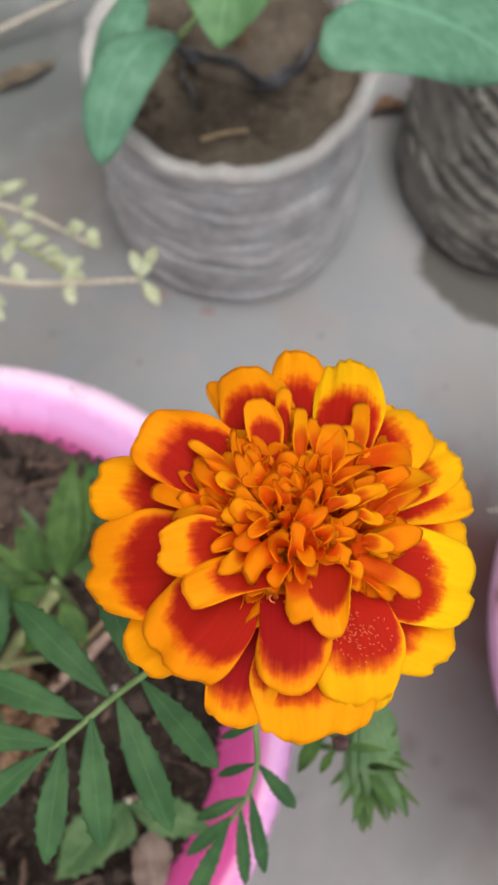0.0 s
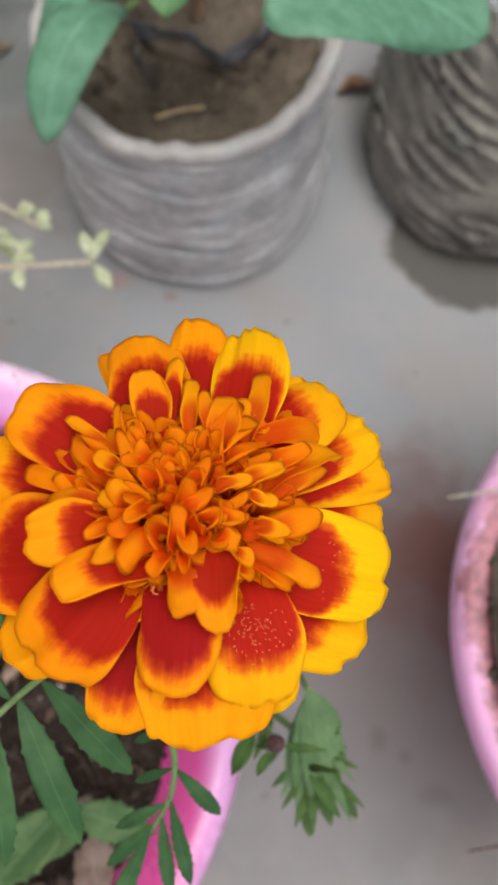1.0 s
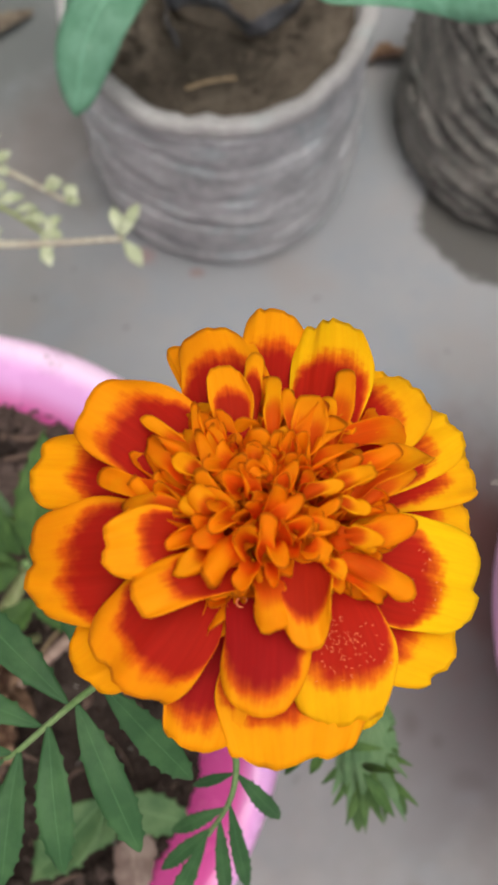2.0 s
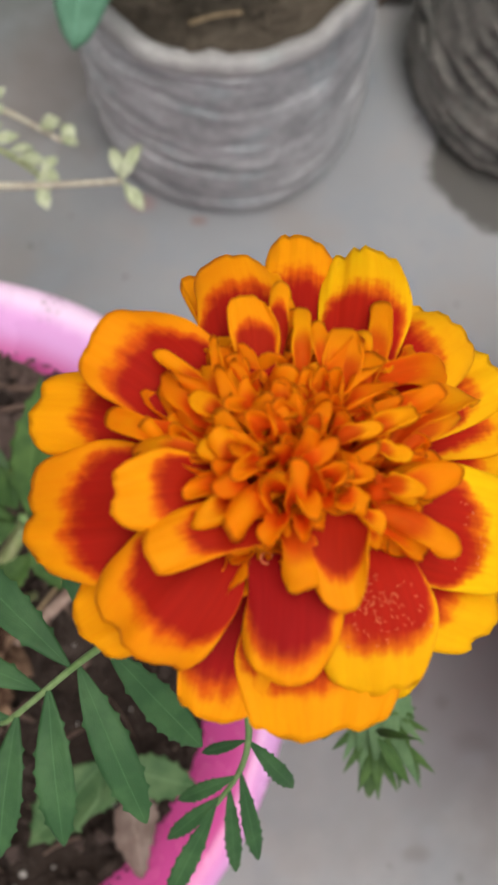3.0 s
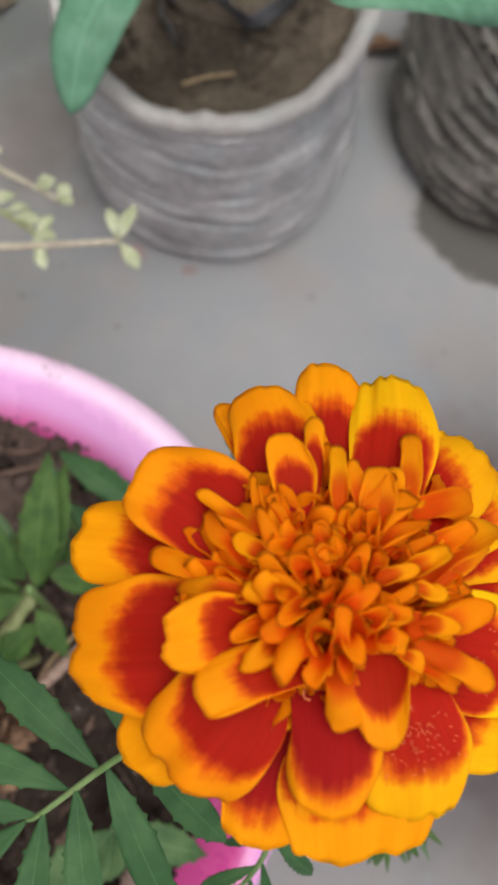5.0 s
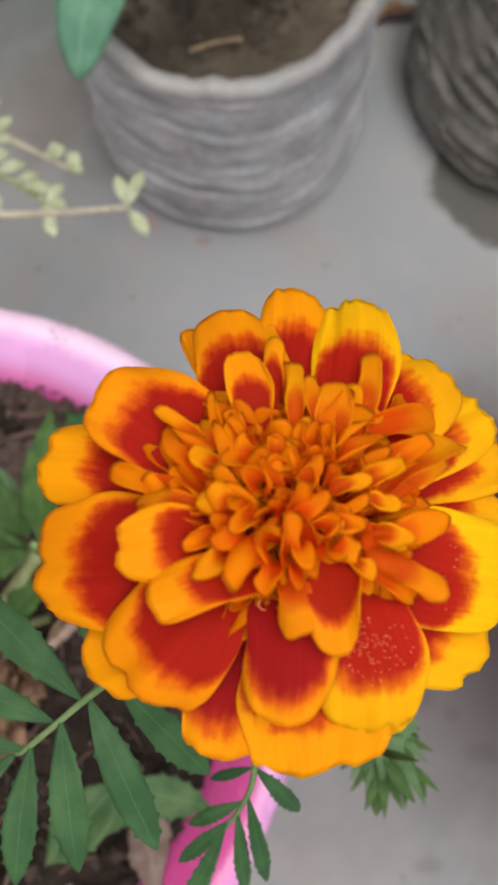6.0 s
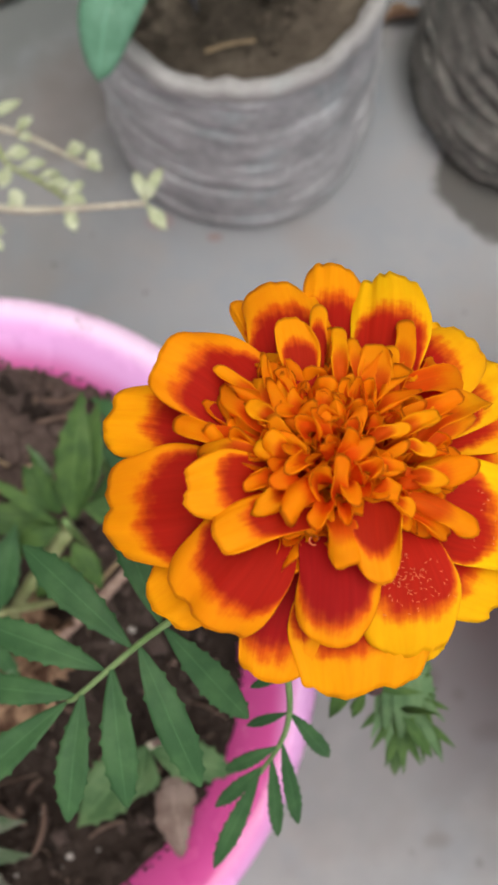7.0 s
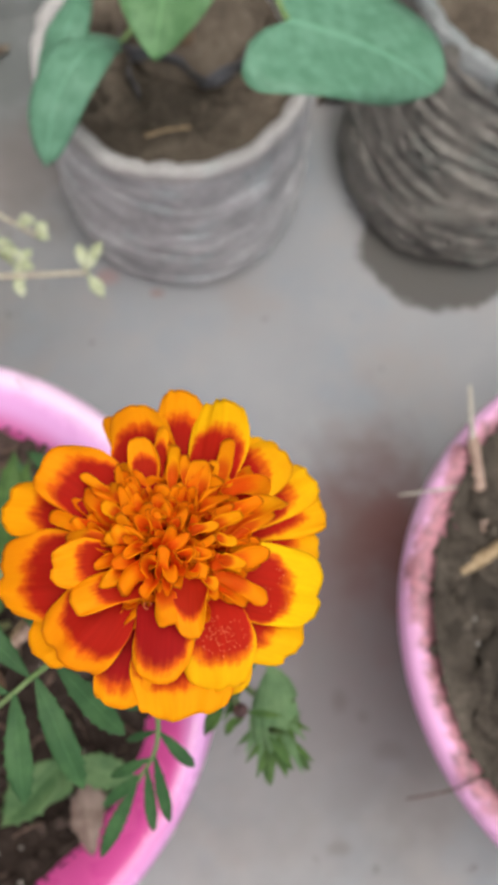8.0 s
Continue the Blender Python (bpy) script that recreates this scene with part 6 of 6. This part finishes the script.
sprig_branch([(-0.30, 0.25, 0.045), (-0.22, 0.285, 0.100), (-0.1491, 0.2734, 0.110), (-0.1253, 0.2652, 0.110), (-0.1018, 0.2570, 0.110), (-0.0756, 0.2418, 0.110)], 0.0024, 0.0010, STEM_PINK, [
    ((-0.1300, 0.2670, 0.111), (-0.1210, 0.2760, 0.114)), ((-0.1260, 0.2655, 0.111), (-0.1130, 0.2720, 0.114)), ((-0.1220, 0.2645, 0.111), (-0.1060, 0.2740, 0.113)), ((-0.1080, 0.2590, 0.111), (-0.1000, 0.2640, 0.115)),
    ((-0.1060, 0.2585, 0.111), (-0.1010, 0.2530, 0.114)), ((-0.1450, 0.2720, 0.111), (-0.1370, 0.2640, 0.112)), ((-0.1480, 0.2730, 0.111), (-0.1380, 0.2790, 0.113)), ((-0.0756, 0.2418, 0.110), (-0.0710, 0.2480, 0.112)), ((-0.0756, 0.2418, 0.110), (-0.0690, 0.2400, 0.111))], 32)
sprig_branch([(-0.1253, 0.2652, 0.110), (-0.1170, 0.2540, 0.110), (-0.1112, 0.2438, 0.110), (-0.0980, 0.2356, 0.110), (-0.0849, 0.2260, 0.110)], 0.0014, 0.0009, STEM_LIME, [
    ((-0.1130, 0.2470, 0.111), (-0.1010, 0.2480, 0.113)), ((-0.1100, 0.2430, 0.111), (-0.1130, 0.2320, 0.110)), ((-0.1070, 0.2400, 0.111), (-0.0930, 0.2420, 0.114)), ((-0.0980, 0.2356, 0.111), (-0.0870, 0.2370, 0.113)), ((-0.0940, 0.2330, 0.111), (-0.0820, 0.2300, 0.113)),
    ((-0.0849, 0.2260, 0.110), (-0.0770, 0.2330, 0.112)), ((-0.0849, 0.2260, 0.110), (-0.0760, 0.2240, 0.110)), ((-0.0849, 0.2260, 0.110), (-0.0820, 0.2160, 0.108))], 33)
sprig_branch([(-0.1175, 0.2184, 0.122), (-0.1185, 0.2110, 0.118), (-0.1190, 0.2046, 0.115), (-0.1229, 0.1911, 0.113)], 0.0012, 0.0008, STEM_LIME, [
    ((-0.1185, 0.2110, 0.118), (-0.1280, 0.2150, 0.120)), ((-0.1185, 0.2090, 0.118), (-0.1090, 0.2060, 0.119)), ((-0.1190, 0.2060, 0.116), (-0.1270, 0.2070, 0.118)), ((-0.1190, 0.2046, 0.115), (-0.1100, 0.2000, 0.115)), ((-0.1229, 0.1911, 0.113), (-0.1320, 0.1900, 0.112))], 34)
